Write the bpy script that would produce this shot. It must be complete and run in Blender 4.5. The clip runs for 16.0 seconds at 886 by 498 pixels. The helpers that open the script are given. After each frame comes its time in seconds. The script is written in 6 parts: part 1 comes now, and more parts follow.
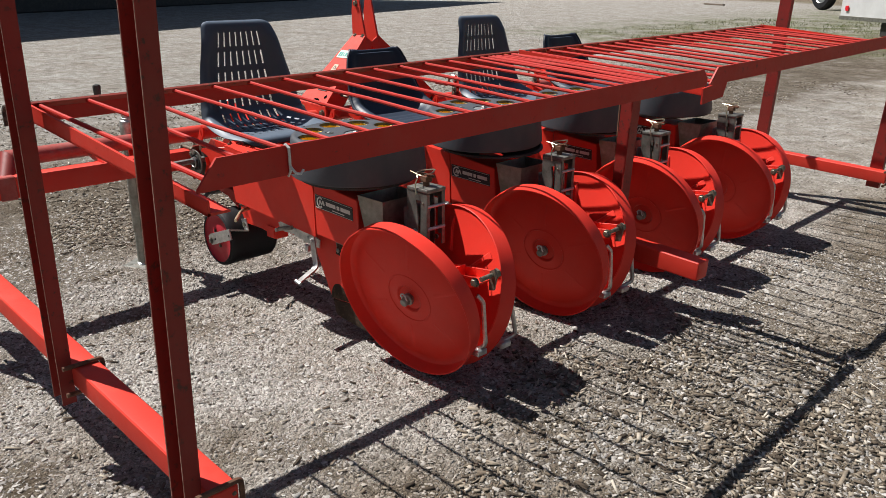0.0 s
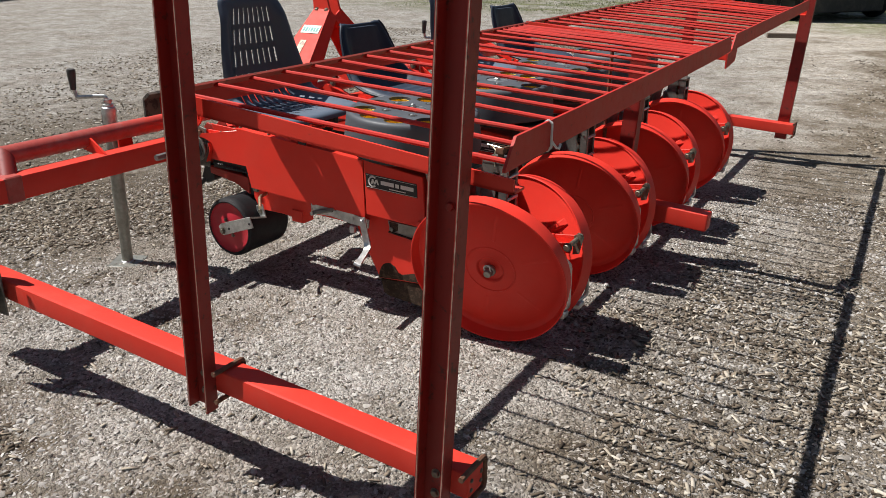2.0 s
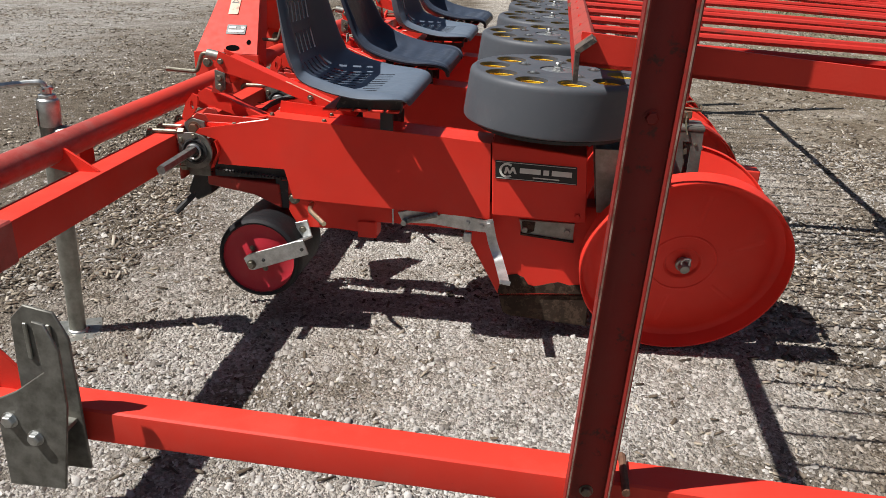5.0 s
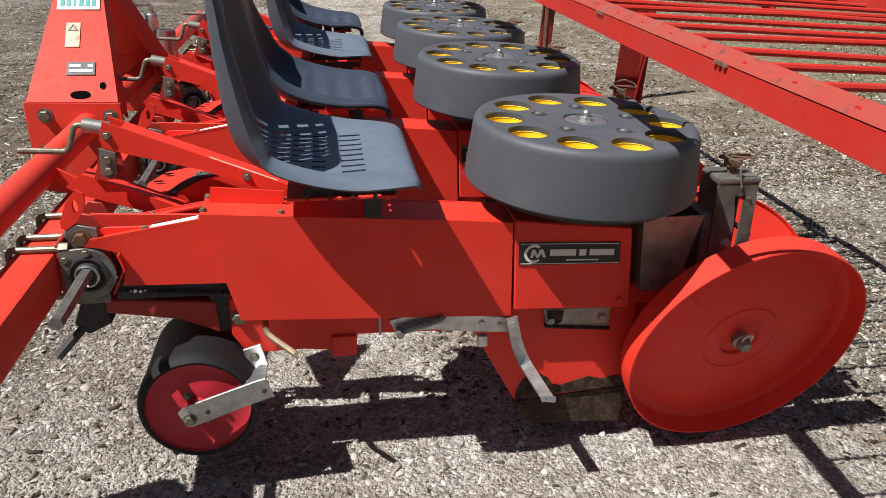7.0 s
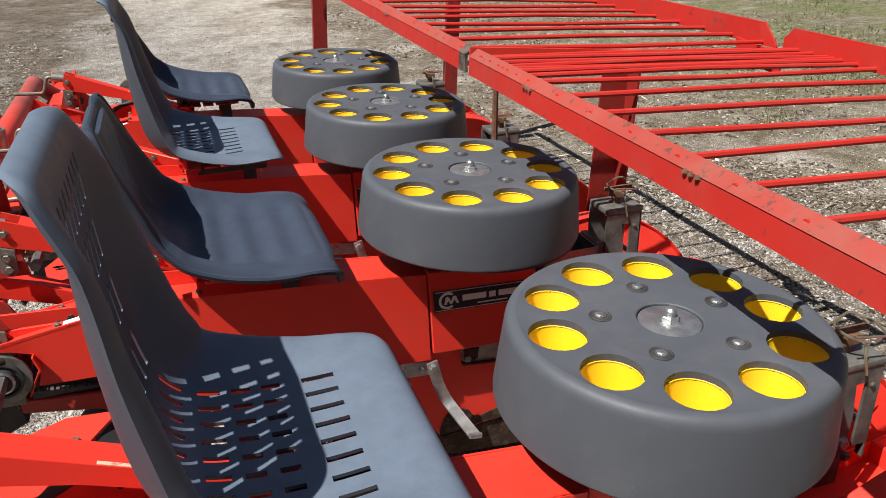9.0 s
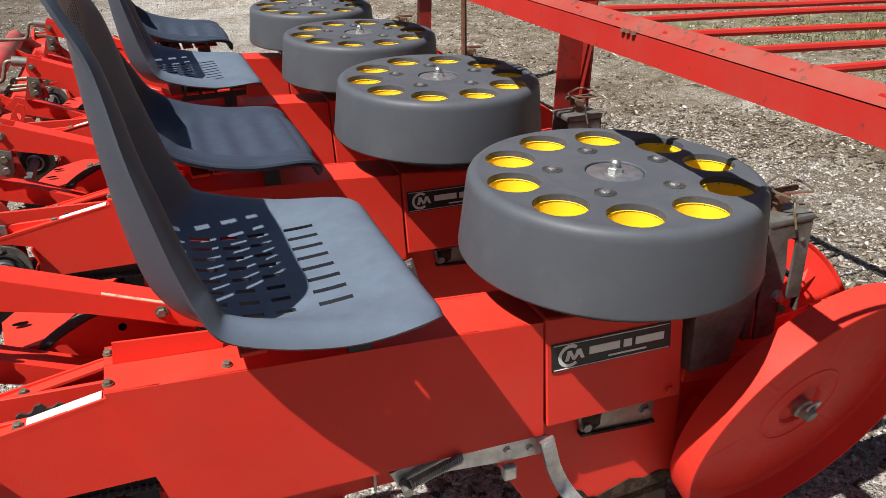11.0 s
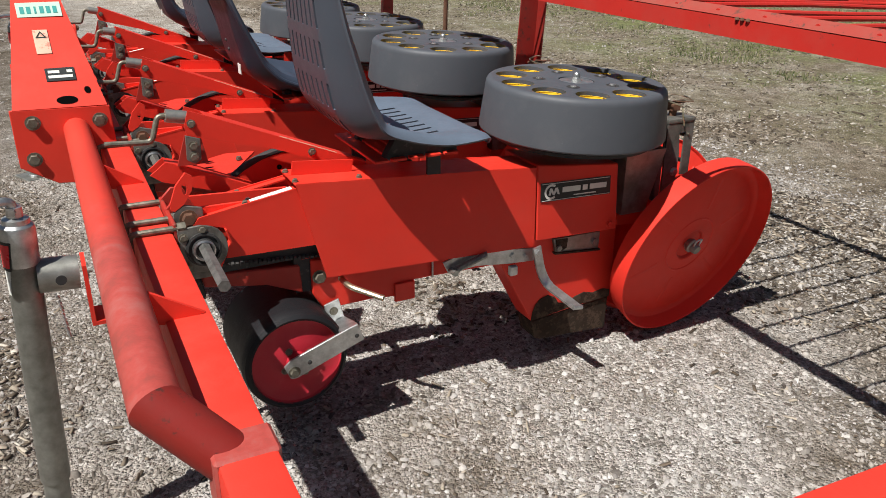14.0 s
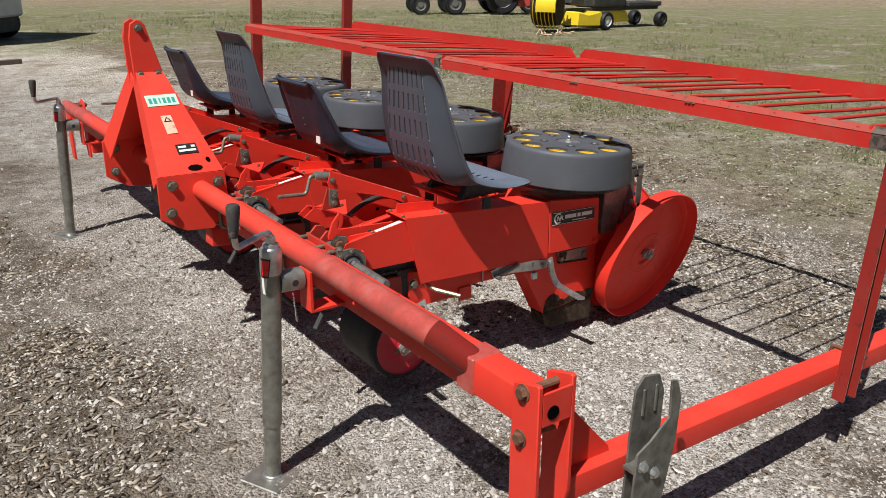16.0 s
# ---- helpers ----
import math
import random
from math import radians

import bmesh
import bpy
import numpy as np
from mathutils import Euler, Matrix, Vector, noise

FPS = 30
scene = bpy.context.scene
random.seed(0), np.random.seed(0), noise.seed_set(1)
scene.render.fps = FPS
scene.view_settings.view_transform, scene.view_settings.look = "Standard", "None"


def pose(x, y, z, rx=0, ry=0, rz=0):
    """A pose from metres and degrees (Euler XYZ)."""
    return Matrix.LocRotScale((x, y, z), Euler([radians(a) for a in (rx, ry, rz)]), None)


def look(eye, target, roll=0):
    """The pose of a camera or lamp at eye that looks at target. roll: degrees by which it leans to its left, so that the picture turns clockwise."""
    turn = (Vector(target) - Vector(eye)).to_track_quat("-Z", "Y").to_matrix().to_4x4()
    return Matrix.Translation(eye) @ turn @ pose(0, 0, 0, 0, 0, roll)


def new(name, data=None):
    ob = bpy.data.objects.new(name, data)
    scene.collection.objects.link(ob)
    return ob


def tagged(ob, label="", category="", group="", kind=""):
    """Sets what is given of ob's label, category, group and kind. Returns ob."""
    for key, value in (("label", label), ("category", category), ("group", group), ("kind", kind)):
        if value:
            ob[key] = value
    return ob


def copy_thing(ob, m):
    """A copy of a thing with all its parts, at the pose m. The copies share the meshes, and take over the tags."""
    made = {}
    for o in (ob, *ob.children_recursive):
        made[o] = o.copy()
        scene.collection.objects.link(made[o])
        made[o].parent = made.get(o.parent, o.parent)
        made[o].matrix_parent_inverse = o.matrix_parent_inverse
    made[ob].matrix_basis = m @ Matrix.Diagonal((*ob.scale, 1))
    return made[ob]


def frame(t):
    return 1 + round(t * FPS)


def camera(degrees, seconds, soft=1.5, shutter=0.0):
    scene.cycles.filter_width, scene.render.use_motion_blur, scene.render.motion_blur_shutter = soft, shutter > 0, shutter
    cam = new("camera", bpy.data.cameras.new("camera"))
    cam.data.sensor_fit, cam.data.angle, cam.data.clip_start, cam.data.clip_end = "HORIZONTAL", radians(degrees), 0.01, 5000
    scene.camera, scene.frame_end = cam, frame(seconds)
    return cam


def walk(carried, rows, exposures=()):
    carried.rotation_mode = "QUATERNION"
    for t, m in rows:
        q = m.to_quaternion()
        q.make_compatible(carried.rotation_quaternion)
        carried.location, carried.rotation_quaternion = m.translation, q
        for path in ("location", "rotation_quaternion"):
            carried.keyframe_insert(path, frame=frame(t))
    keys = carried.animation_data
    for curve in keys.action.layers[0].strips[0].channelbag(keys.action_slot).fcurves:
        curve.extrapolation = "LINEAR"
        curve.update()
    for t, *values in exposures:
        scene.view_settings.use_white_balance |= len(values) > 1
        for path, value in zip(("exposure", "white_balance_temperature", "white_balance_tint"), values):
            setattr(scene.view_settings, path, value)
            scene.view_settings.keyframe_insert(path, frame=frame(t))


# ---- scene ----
cam = camera(58.5, 16.0, 0.5)
PATH = [
    (0, (3.953, -1.392, 1.279), (2.61, -0.061, 0.625), 0.1),
    (0.5, (3.867, -1.581, 1.29), (2.617, -0.168, 0.626), 0.3),
    (1, (3.754, -1.761, 1.301), (2.599, -0.275, 0.625), 0.4),
    (1.5, (3.509, -1.896, 1.308), (2.455, -0.347, 0.609), 0.5),
    (2, (3.302, -1.951, 1.288), (2.337, -0.353, 0.571), 0.3),
    (2.5, (3.067, -1.94, 1.268), (2.195, -0.297, 0.534), 0.3),
    (3, (2.805, -1.954, 1.245), (2.042, -0.262, 0.5), 0.4),
    (3.5, (2.519, -1.995, 1.219), (1.879, -0.251, 0.478), 0.8),
    (4, (2.28, -1.957, 1.193), (1.758, -0.177, 0.445), 0.7),
    (4.2, (2.175, -1.918, 1.172), (1.703, -0.12, 0.433), 0.8),
    (4.7, (1.933, -1.854, 1.132), (1.598, -0.026, 0.384), 0.9),
    (5.2, (1.726, -1.768, 1.094), (1.541, 0.073, 0.325), 1.2),
    (5.8, (1.558, -1.646, 1.077), (1.524, 0.193, 0.287), 1.4),
    (6.3, (1.433, -1.476, 1.1), (1.537, 0.353, 0.298), 1.5),
    (6.5, (1.395, -1.412, 1.113), (1.548, 0.413, 0.308), 1.3),
    (7, (1.296, -1.21, 1.166), (1.571, 0.6, 0.36), 0.9),
    (7.5, (1.275, -1.023, 1.216), (1.645, 0.766, 0.403), 0.5),
    (8, (1.283, -0.837, 1.264), (1.727, 0.931, 0.44), -0.6),
    (8.2, (1.267, -0.763, 1.268), (1.742, 0.998, 0.446), -0.8),
    (8.7, (1.242, -0.583, 1.3), (1.788, 1.156, 0.472), -0.9),
    (9.2, (1.196, -0.455, 1.316), (1.795, 1.264, 0.48), -1.2),
    (9.8, (1.156, -0.411, 1.307), (1.785, 1.291, 0.464), -1.6),
    (10.3, (1.149, -0.486, 1.267), (1.78, 1.21, 0.415), -1.7),
    (10.5, (1.161, -0.516, 1.246), (1.781, 1.18, 0.386), -2.2),
    (11, (1.174, -0.679, 1.191), (1.787, 1.016, 0.325), -1.9),
    (11.5, (1.146, -0.816, 1.138), (1.781, 0.877, 0.284), -1.1),
    (12, (1.053, -0.917, 1.113), (1.711, 0.774, 0.273), -0.7),
    (12.5, (0.961, -1.017, 1.101), (1.66, 0.667, 0.279), -0.1),
    (13, (0.905, -1.112, 1.077), (1.645, 0.564, 0.275), 0.5),
    (13.5, (0.804, -1.223, 1.106), (1.579, 0.437, 0.305), 0.6),
    (14, (0.616, -1.337, 1.16), (1.441, 0.304, 0.369), 0.5),
    (14.5, (0.4, -1.452, 1.214), (1.292, 0.165, 0.447), 0.7),
    (15, (0.219, -1.595, 1.263), (1.186, -0.005, 0.529), 0.9),
    (15.5, (0.021, -1.722, 1.32), (1.056, -0.158, 0.626), 0.8),
    (16, (-0.216, -1.746, 1.352), (0.882, -0.214, 0.684), 0.5),
]
# the clip's camera opens up a little over the carousels and closes again at the end
EXPOSURES = [(0, 0.42), (4, 0.4), (6.5, 0.46), (8, 0.54), (11, 0.57), (12.5, 0.49), (13.5, 0.4), (15, 0.3), (16, 0.34)]
walk(cam, [(t, look(eye, target, roll)) for t, eye, target, roll in PATH], EXPOSURES)

# ---- light ----
SUN_WAY = Vector((0.565, 0.24, -1.0)).normalized()
world = bpy.data.worlds.new("sky")
scene.world = world
world.use_nodes = True
wn = world.node_tree.nodes
sky = wn.new("ShaderNodeTexSky")
sky.sky_type = "NISHITA"
sky.sun_disc = False
sky.sun_elevation = radians(59.4)
sky.sun_rotation = math.atan2(-SUN_WAY.x, -SUN_WAY.y)
wn["Background"].inputs["Strength"].default_value = 0.037
world.node_tree.links.new(sky.outputs["Color"], wn["Background"].inputs["Color"])
sun = new("sun", bpy.data.lights.new("sun", "SUN"))
sun.data.energy, sun.data.angle, sun.data.color = 5.0, radians(0.53), (1.0, 0.97, 0.93)
sun.matrix_world = Matrix.Translation((0, 0, 20)) @ SUN_WAY.to_track_quat("-Z", "Y").to_matrix().to_4x4()


# ---- materials ----
def shader(name, rough=0.5, metal=0.0, spec=0.5):
    m = bpy.data.materials.new(name)
    m.use_nodes = True
    n, l = m.node_tree.nodes, m.node_tree.links
    b = n["Principled BSDF"]
    b.inputs["Roughness"].default_value = rough
    b.inputs["Metallic"].default_value = metal
    b.inputs["Specular IOR Level"].default_value = spec
    return m, n, l, b


def noise_tex(n, l, scale, detail=4, rough=0.55, stretch=None, kind="Object"):
    c = n.new("ShaderNodeTexCoord")
    t = n.new("ShaderNodeTexNoise")
    t.inputs["Scale"].default_value, t.inputs["Detail"].default_value, t.inputs["Roughness"].default_value = scale, detail, rough
    if stretch:
        mp = n.new("ShaderNodeMapping")
        mp.inputs["Scale"].default_value = stretch
        l.new(c.outputs[kind], mp.inputs["Vector"])
        l.new(mp.outputs["Vector"], t.inputs["Vector"])
    else:
        l.new(c.outputs[kind], t.inputs["Vector"])
    return t.outputs["Fac"]


def ramp(n, l, fac, stops):
    r = n.new("ShaderNodeValToRGB")
    e = r.color_ramp.elements
    while len(e) < len(stops):
        e.new(0.5)
    for k, (p, c) in zip(e, stops):
        k.position, k.color = p, (*c, 1) if len(c) == 3 else c
    l.new(fac, r.inputs["Fac"])
    return r.outputs["Color"]


def mix(n, l, fac, a, b, blend="MIX"):
    m = n.new("ShaderNodeMix")
    m.data_type, m.blend_type = "RGBA", blend
    for sock, v in ((m.inputs[0], fac), (m.inputs[6], a), (m.inputs[7], b)):
        if isinstance(v, (int, float)):
            sock.default_value = v
        elif isinstance(v, tuple):
            sock.default_value = (*v, 1)
        else:
            l.new(v, sock)
    return m.outputs[2]


def bump(n, l, b, height, strength, distance=0.01):
    k = n.new("ShaderNodeBump")
    k.inputs["Strength"].default_value, k.inputs["Distance"].default_value = strength, distance
    l.new(height, k.inputs["Height"])
    l.new(k.outputs["Normal"], b.inputs["Normal"])


def coat(name, base, worn, dust, rough=0.42, wear=0.62, dusty=0.35, metal=0.0, grain=0.06, spec=0.5):
    """Paint or plastic: broad fading, small worn spots, dust, faint relief."""
    m, n, l, b = shader(name, rough, metal, spec)
    broad = noise_tex(n, l, 3.1, 5)
    fine = noise_tex(n, l, 42, 6, 0.7)
    grit = noise_tex(n, l, 260, 3)
    c = ramp(n, l, broad, [(0.3, tuple(v * 0.9 for v in base)), (0.7, tuple(min(1, v * 1.08) for v in base))])
    spots = ramp(n, l, fine, [(wear, (0, 0, 0)), (min(0.99, wear + 0.07), (1, 1, 1))])
    c = mix(n, l, spots, c, worn)
    film = ramp(n, l, noise_tex(n, l, 7.3, 7, 0.68), [(0.48, (0, 0, 0)), (0.8, (dusty, dusty, dusty))])
    c = mix(n, l, film, c, dust)
    l.new(c, b.inputs["Base Color"])
    r = n.new("ShaderNodeMapRange")
    r.inputs["To Min"].default_value, r.inputs["To Max"].default_value = rough - 0.1, rough + 0.2
    l.new(fine, r.inputs["Value"])
    l.new(r.outputs["Result"], b.inputs["Roughness"])
    bump(n, l, b, grit, grain, 0.004)
    return m


def metal(name, a, b2, rough=0.35, scale=30, mtl=0.9):
    m, n, l, b = shader(name, rough, mtl)
    c = ramp(n, l, noise_tex(n, l, scale, 6, 0.65), [(0.35, a), (0.65, b2)])
    l.new(c, b.inputs["Base Color"])
    bump(n, l, b, noise_tex(n, l, 180, 3), 0.08, 0.003)
    return m


RED = coat("red_paint", (0.76, 0.04, 0.023), (0.4, 0.04, 0.026), (0.5, 0.12, 0.085), 0.42, 0.72, 0.14, spec=0.3)
RED_TOWER = coat("satin_red_paint", (0.74, 0.045, 0.025), (0.4, 0.04, 0.022), (0.5, 0.14, 0.1), 0.56, 0.72, 0.2, spec=0.3)
RED_FADED = coat("faded_red_paint", (0.42, 0.045, 0.035), (0.24, 0.06, 0.045), (0.4, 0.16, 0.13), 0.55, 0.6, 0.35)
RED_BRIGHT = coat("orange_red_paint", (0.68, 0.042, 0.025), (0.28, 0.045, 0.03), (0.5, 0.16, 0.115), 0.45, 0.68, 0.2, spec=0.3)
RED_WHEEL = coat("red_wheel_plastic", (0.8, 0.043, 0.027), (0.6, 0.08, 0.05), (0.6, 0.17, 0.12), 0.46, 0.7, 0.12, spec=0.22)
RED_HUB = coat("crimson_rim_paint", (0.45, 0.015, 0.03), (0.3, 0.03, 0.03), (0.4, 0.15, 0.13), 0.5, 0.66, 0.3)
def tube_material():
    """Red paint, sun-faded and dusty towards both ends of the tube."""
    m, n, l, b = shader("part_faded_red_paint", 0.5)
    co = n.new("ShaderNodeTexCoord")
    sp = n.new("ShaderNodeSeparateXYZ")
    l.new(co.outputs["Object"], sp.inputs["Vector"])
    off = n.new("ShaderNodeMath")
    off.operation, off.inputs[1].default_value = "SUBTRACT", 1.332
    l.new(sp.outputs["Y"], off.inputs[0])
    far = n.new("ShaderNodeMath")
    far.operation = "ABSOLUTE"
    l.new(off.outputs[0], far.inputs[0])
    wob = n.new("ShaderNodeMath")
    wob.operation, wob.inputs[1].default_value = "MULTIPLY_ADD", 0.5
    l.new(noise_tex(n, l, 9, 6, 0.7), wob.inputs[0])
    l.new(far.outputs[0], wob.inputs[2])
    fade = n.new("ShaderNodeMapRange")
    fade.inputs["From Min"].default_value, fade.inputs["From Max"].default_value = 1.36, 1.62
    l.new(wob.outputs[0], fade.inputs["Value"])
    fresh = ramp(n, l, noise_tex(n, l, 3.1, 5), [(0.3, (0.6, 0.045, 0.026)), (0.7, (0.7, 0.055, 0.032))])
    old = ramp(n, l, noise_tex(n, l, 14, 8, 0.72), [(0.3, (0.22, 0.055, 0.042)), (0.5, (0.4, 0.06, 0.047)), (0.72, (0.4, 0.13, 0.11))])
    l.new(mix(n, l, fade.outputs["Result"], fresh, old), b.inputs["Base Color"])
    bump(n, l, b, noise_tex(n, l, 260, 3), 0.06, 0.004)
    return m


RED_TUBE = tube_material()
RED_DUSTY_TOP = coat("dirty_weathered_red_paint", (0.34, 0.042, 0.028), (0.11, 0.04, 0.027), (0.24, 0.12, 0.085), 0.6, 0.58, 0.6)
SCORCHED = coat("scorched_steel", (0.13, 0.1, 0.08), (0.05, 0.04, 0.035), (0.25, 0.2, 0.16), 0.7, 0.5, 0.5, metal=0.2, grain=0.2)
RED_RAIL = coat("weathered_red_paint", (0.5, 0.026, 0.018), (0.2, 0.035, 0.028), (0.34, 0.11, 0.085), 0.5, 0.62, 0.3, spec=0.3)
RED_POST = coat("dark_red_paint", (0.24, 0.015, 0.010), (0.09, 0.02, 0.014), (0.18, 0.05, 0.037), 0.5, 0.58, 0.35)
# Darker copy of RED: shade under the covers, with dust, put into the colour.
RED_SHADE = coat("shaded_dusty_red_paint", (0.4, 0.026, 0.015), (0.2, 0.04, 0.028), (0.26, 0.13, 0.09), 0.55, 0.58, 0.45)
GALV_DULL = metal("dull_galvanised_steel", (0.21, 0.21, 0.185), (0.37, 0.37, 0.335), 0.48, 22, 0.75)
REFLECT = coat("red_reflector_film", (0.7, 0.01, 0.02), (0.5, 0.02, 0.02), (0.5, 0.2, 0.2), 0.25, 0.8, 0.1)
GREY = coat("grey_moulded_plastic", (0.074, 0.081, 0.093), (0.12, 0.125, 0.135), (0.15, 0.151, 0.156), 0.5, 0.68, 0.35, grain=0.045, spec=0.4)
SEAT = coat("dark_blue_grey_plastic", (0.052, 0.062, 0.08), (0.09, 0.085, 0.09), (0.085, 0.088, 0.095), 0.4, 0.66, 0.3, grain=0.05)


def sheen_upwards(m, faded):
    """Paints the sky's sheen, with dust, into the colour of faces that look up."""
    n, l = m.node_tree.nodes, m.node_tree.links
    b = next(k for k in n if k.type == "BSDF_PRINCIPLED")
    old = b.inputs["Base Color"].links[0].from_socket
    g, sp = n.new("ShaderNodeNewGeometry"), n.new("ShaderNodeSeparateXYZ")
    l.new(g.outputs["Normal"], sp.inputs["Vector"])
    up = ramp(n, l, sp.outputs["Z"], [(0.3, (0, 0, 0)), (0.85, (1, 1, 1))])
    # paler tone that carries the painted sheen and the dust
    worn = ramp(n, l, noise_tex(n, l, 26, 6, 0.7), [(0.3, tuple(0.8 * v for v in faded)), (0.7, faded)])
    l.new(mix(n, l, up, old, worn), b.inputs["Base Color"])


sheen_upwards(SEAT, (0.13, 0.165, 0.215))
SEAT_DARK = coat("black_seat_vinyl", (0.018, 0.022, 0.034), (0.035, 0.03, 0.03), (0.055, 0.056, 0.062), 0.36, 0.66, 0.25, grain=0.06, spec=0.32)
sheen_upwards(SEAT_DARK, (0.045, 0.058, 0.085))
YELLOW = coat("yellow_cup_plastic", (0.9, 0.6, 0.012), (0.72, 0.48, 0.04), (0.62, 0.5, 0.18), 0.45, 0.75, 0.15)
RUBBER = coat("black_rubber", (0.010, 0.010, 0.012), (0.024, 0.023, 0.022), (0.05, 0.047, 0.043), 0.55, 0.68, 0.18, grain=0.2, spec=0.35)
GALV = metal("galvanised_steel", (0.42, 0.43, 0.42), (0.66, 0.67, 0.66), 0.4, 45)
ZINC = metal("yellow_zinc_steel", (0.5, 0.42, 0.26), (0.66, 0.6, 0.45), 0.35, 60)
SHAFT = metal("dull_shaft_steel", (0.13, 0.13, 0.12), (0.27, 0.265, 0.25), 0.5, 40, 0.6)
OLIVE = metal("dull_plated_bolts", (0.12, 0.11, 0.08), (0.26, 0.24, 0.19), 0.5, 60, 0.6)
GALV_DARK = metal("dark_galvanised_steel", (0.11, 0.105, 0.09), (0.24, 0.235, 0.21), 0.55, 24, 0.55)
STEEL = metal("bare_steel", (0.3, 0.29, 0.28), (0.55, 0.54, 0.53), 0.35, 60)
# Flat near-black marks: the shade inside holes is painted, not cut.
HOLE = shader("painted_hole_black", 1.0, 0, 0.0)[0]
HOLE.node_tree.nodes["Principled BSDF"].inputs["Base Color"].default_value = (0.004, 0.004, 0.004, 1)
RUST_EDGE = metal("worn_bare_edge", (0.2, 0.1, 0.07), (0.5, 0.36, 0.3), 0.5, 35, 0.4)
WORN = coat("earth_worn_steel", (0.032, 0.02, 0.013), (0.075, 0.048, 0.032), (0.1, 0.072, 0.05), 0.85, 0.5, 0.5, grain=0.25, spec=0.25)
RUST = metal("rusty_iron", (0.1, 0.045, 0.025), (0.2, 0.1, 0.06), 0.8, 50, 0.2)
DARK = coat("black_cast_iron", (0.03, 0.03, 0.03), (0.1, 0.09, 0.08), (0.15, 0.13, 0.11), 0.6, 0.6, 0.4)
BLACK_STICKER = coat("black_sticker_film", (0.012, 0.016, 0.016), (0.05, 0.05, 0.05), (0.1, 0.1, 0.09), 0.35, 0.8, 0.15)
WHITE_STICKER = coat("white_sticker_print", (0.72, 0.72, 0.66), (0.6, 0.58, 0.52), (0.5, 0.48, 0.42), 0.45, 0.75, 0.3)
GREEN_STICKER = coat("mint_sticker_film", (0.5, 0.68, 0.55), (0.5, 0.55, 0.5), (0.5, 0.5, 0.45), 0.45, 0.75, 0.3)
TEAL_PRINT = coat("teal_print", (0.03, 0.3, 0.27), (0.2, 0.4, 0.36), (0.3, 0.36, 0.3), 0.45, 0.8, 0.2)
CREAM_STICKER = coat("worn_cream_sticker", (0.68, 0.5, 0.36), (0.55, 0.22, 0.15), (0.58, 0.25, 0.17), 0.5, 0.52, 0.5)
WHITE_PAINT = coat("white_vehicle_paint", (0.62, 0.63, 0.63), (0.5, 0.5, 0.48), (0.45, 0.42, 0.38), 0.35, 0.75, 0.25)
YELLOW_PAINT = coat("yellow_machine_paint", (0.75, 0.55, 0.02), (0.4, 0.3, 0.05), (0.5, 0.42, 0.2), 0.4, 0.7, 0.2)
TIE = coat("white_cord", (0.7, 0.68, 0.66), (0.6, 0.58, 0.55), (0.5, 0.48, 0.45), 0.7)


# ---- shape helpers ----
def bm_new():
    return bmesh.new()


def box(bm, x0, x1, y0, y1, z0, z1, bevel=0.0, m=None, seg=1):
    b = bmesh.new()
    bmesh.ops.create_cube(b, size=1)
    for v in b.verts:
        v.co = Vector(((x0 + x1) / 2 + v.co.x * (x1 - x0), (y0 + y1) / 2 + v.co.y * (y1 - y0), (z0 + z1) / 2 + v.co.z * (z1 - z0)))
    if bevel:
        bmesh.ops.bevel(b, geom=b.edges[:], offset=bevel, segments=seg, affect="EDGES", profile=0.6)
    return join(bm, b, m)


def join(bm, b, m=None):
    if m is not None:
        b.transform(m)
    tmp = bpy.data.meshes.new("tmp")
    b.to_mesh(tmp)
    b.free()
    bm.from_mesh(tmp)
    bpy.data.meshes.remove(tmp)
    return bm


def prism(bm, outline, a, b, axis="y", bevel=0.0, m=None):
    """A flat outline given a thickness from a to b along an axis: outline in (x, z) for y, (y, z) for x, (x, y) for z."""
    k = bmesh.new()
    put = {"y": lambda p, q: (p[0], q, p[1]), "x": lambda p, q: (q, p[0], p[1]), "z": lambda p, q: (p[0], p[1], q)}[axis]
    lo = [k.verts.new(put(p, a)) for p in outline]
    hi = [k.verts.new(put(p, b)) for p in outline]
    k.faces.new(lo)
    k.faces.new(hi[::-1])
    for i in range(len(outline)):
        j = (i + 1) % len(outline)
        k.faces.new((lo[j], lo[i], hi[i], hi[j]))
    bmesh.ops.recalc_face_normals(k, faces=k.faces[:])
    if bevel:
        bmesh.ops.bevel(k, geom=k.edges[:], offset=bevel, segments=1, affect="EDGES")
    return join(bm, k, m)


def rod(bm, pts, r, seg=10, caps=True):
    """A round bar along a line of points."""
    pts = [Vector(p) for p in pts]
    rings = []
    side = None
    for i, p in enumerate(pts):
        d0 = (pts[i] - pts[i - 1]).normalized() if i else (pts[1] - pts[0]).normalized()
        d1 = (pts[i + 1] - pts[i]).normalized() if i < len(pts) - 1 else d0
        d = (d0 + d1).normalized()
        if side is None:
            side = d.orthogonal().normalized()
        side = (side - d * side.dot(d)).normalized()
        up = d.cross(side)
        rr = r[i] if isinstance(r, (list, tuple)) else r
        rings.append([bm.verts.new(p + (side * math.cos(a) + up * math.sin(a)) * rr) for a in (2 * math.pi * j / seg for j in range(seg))])
    for a, b in zip(rings, rings[1:]):
        for j in range(seg):
            f = bm.faces.new((a[j], a[(j + 1) % seg], b[(j + 1) % seg], b[j]))
            f.smooth = seg > 6
    if caps:
        bm.faces.new(rings[0][::-1])
        bm.faces.new(rings[-1])
    return bm


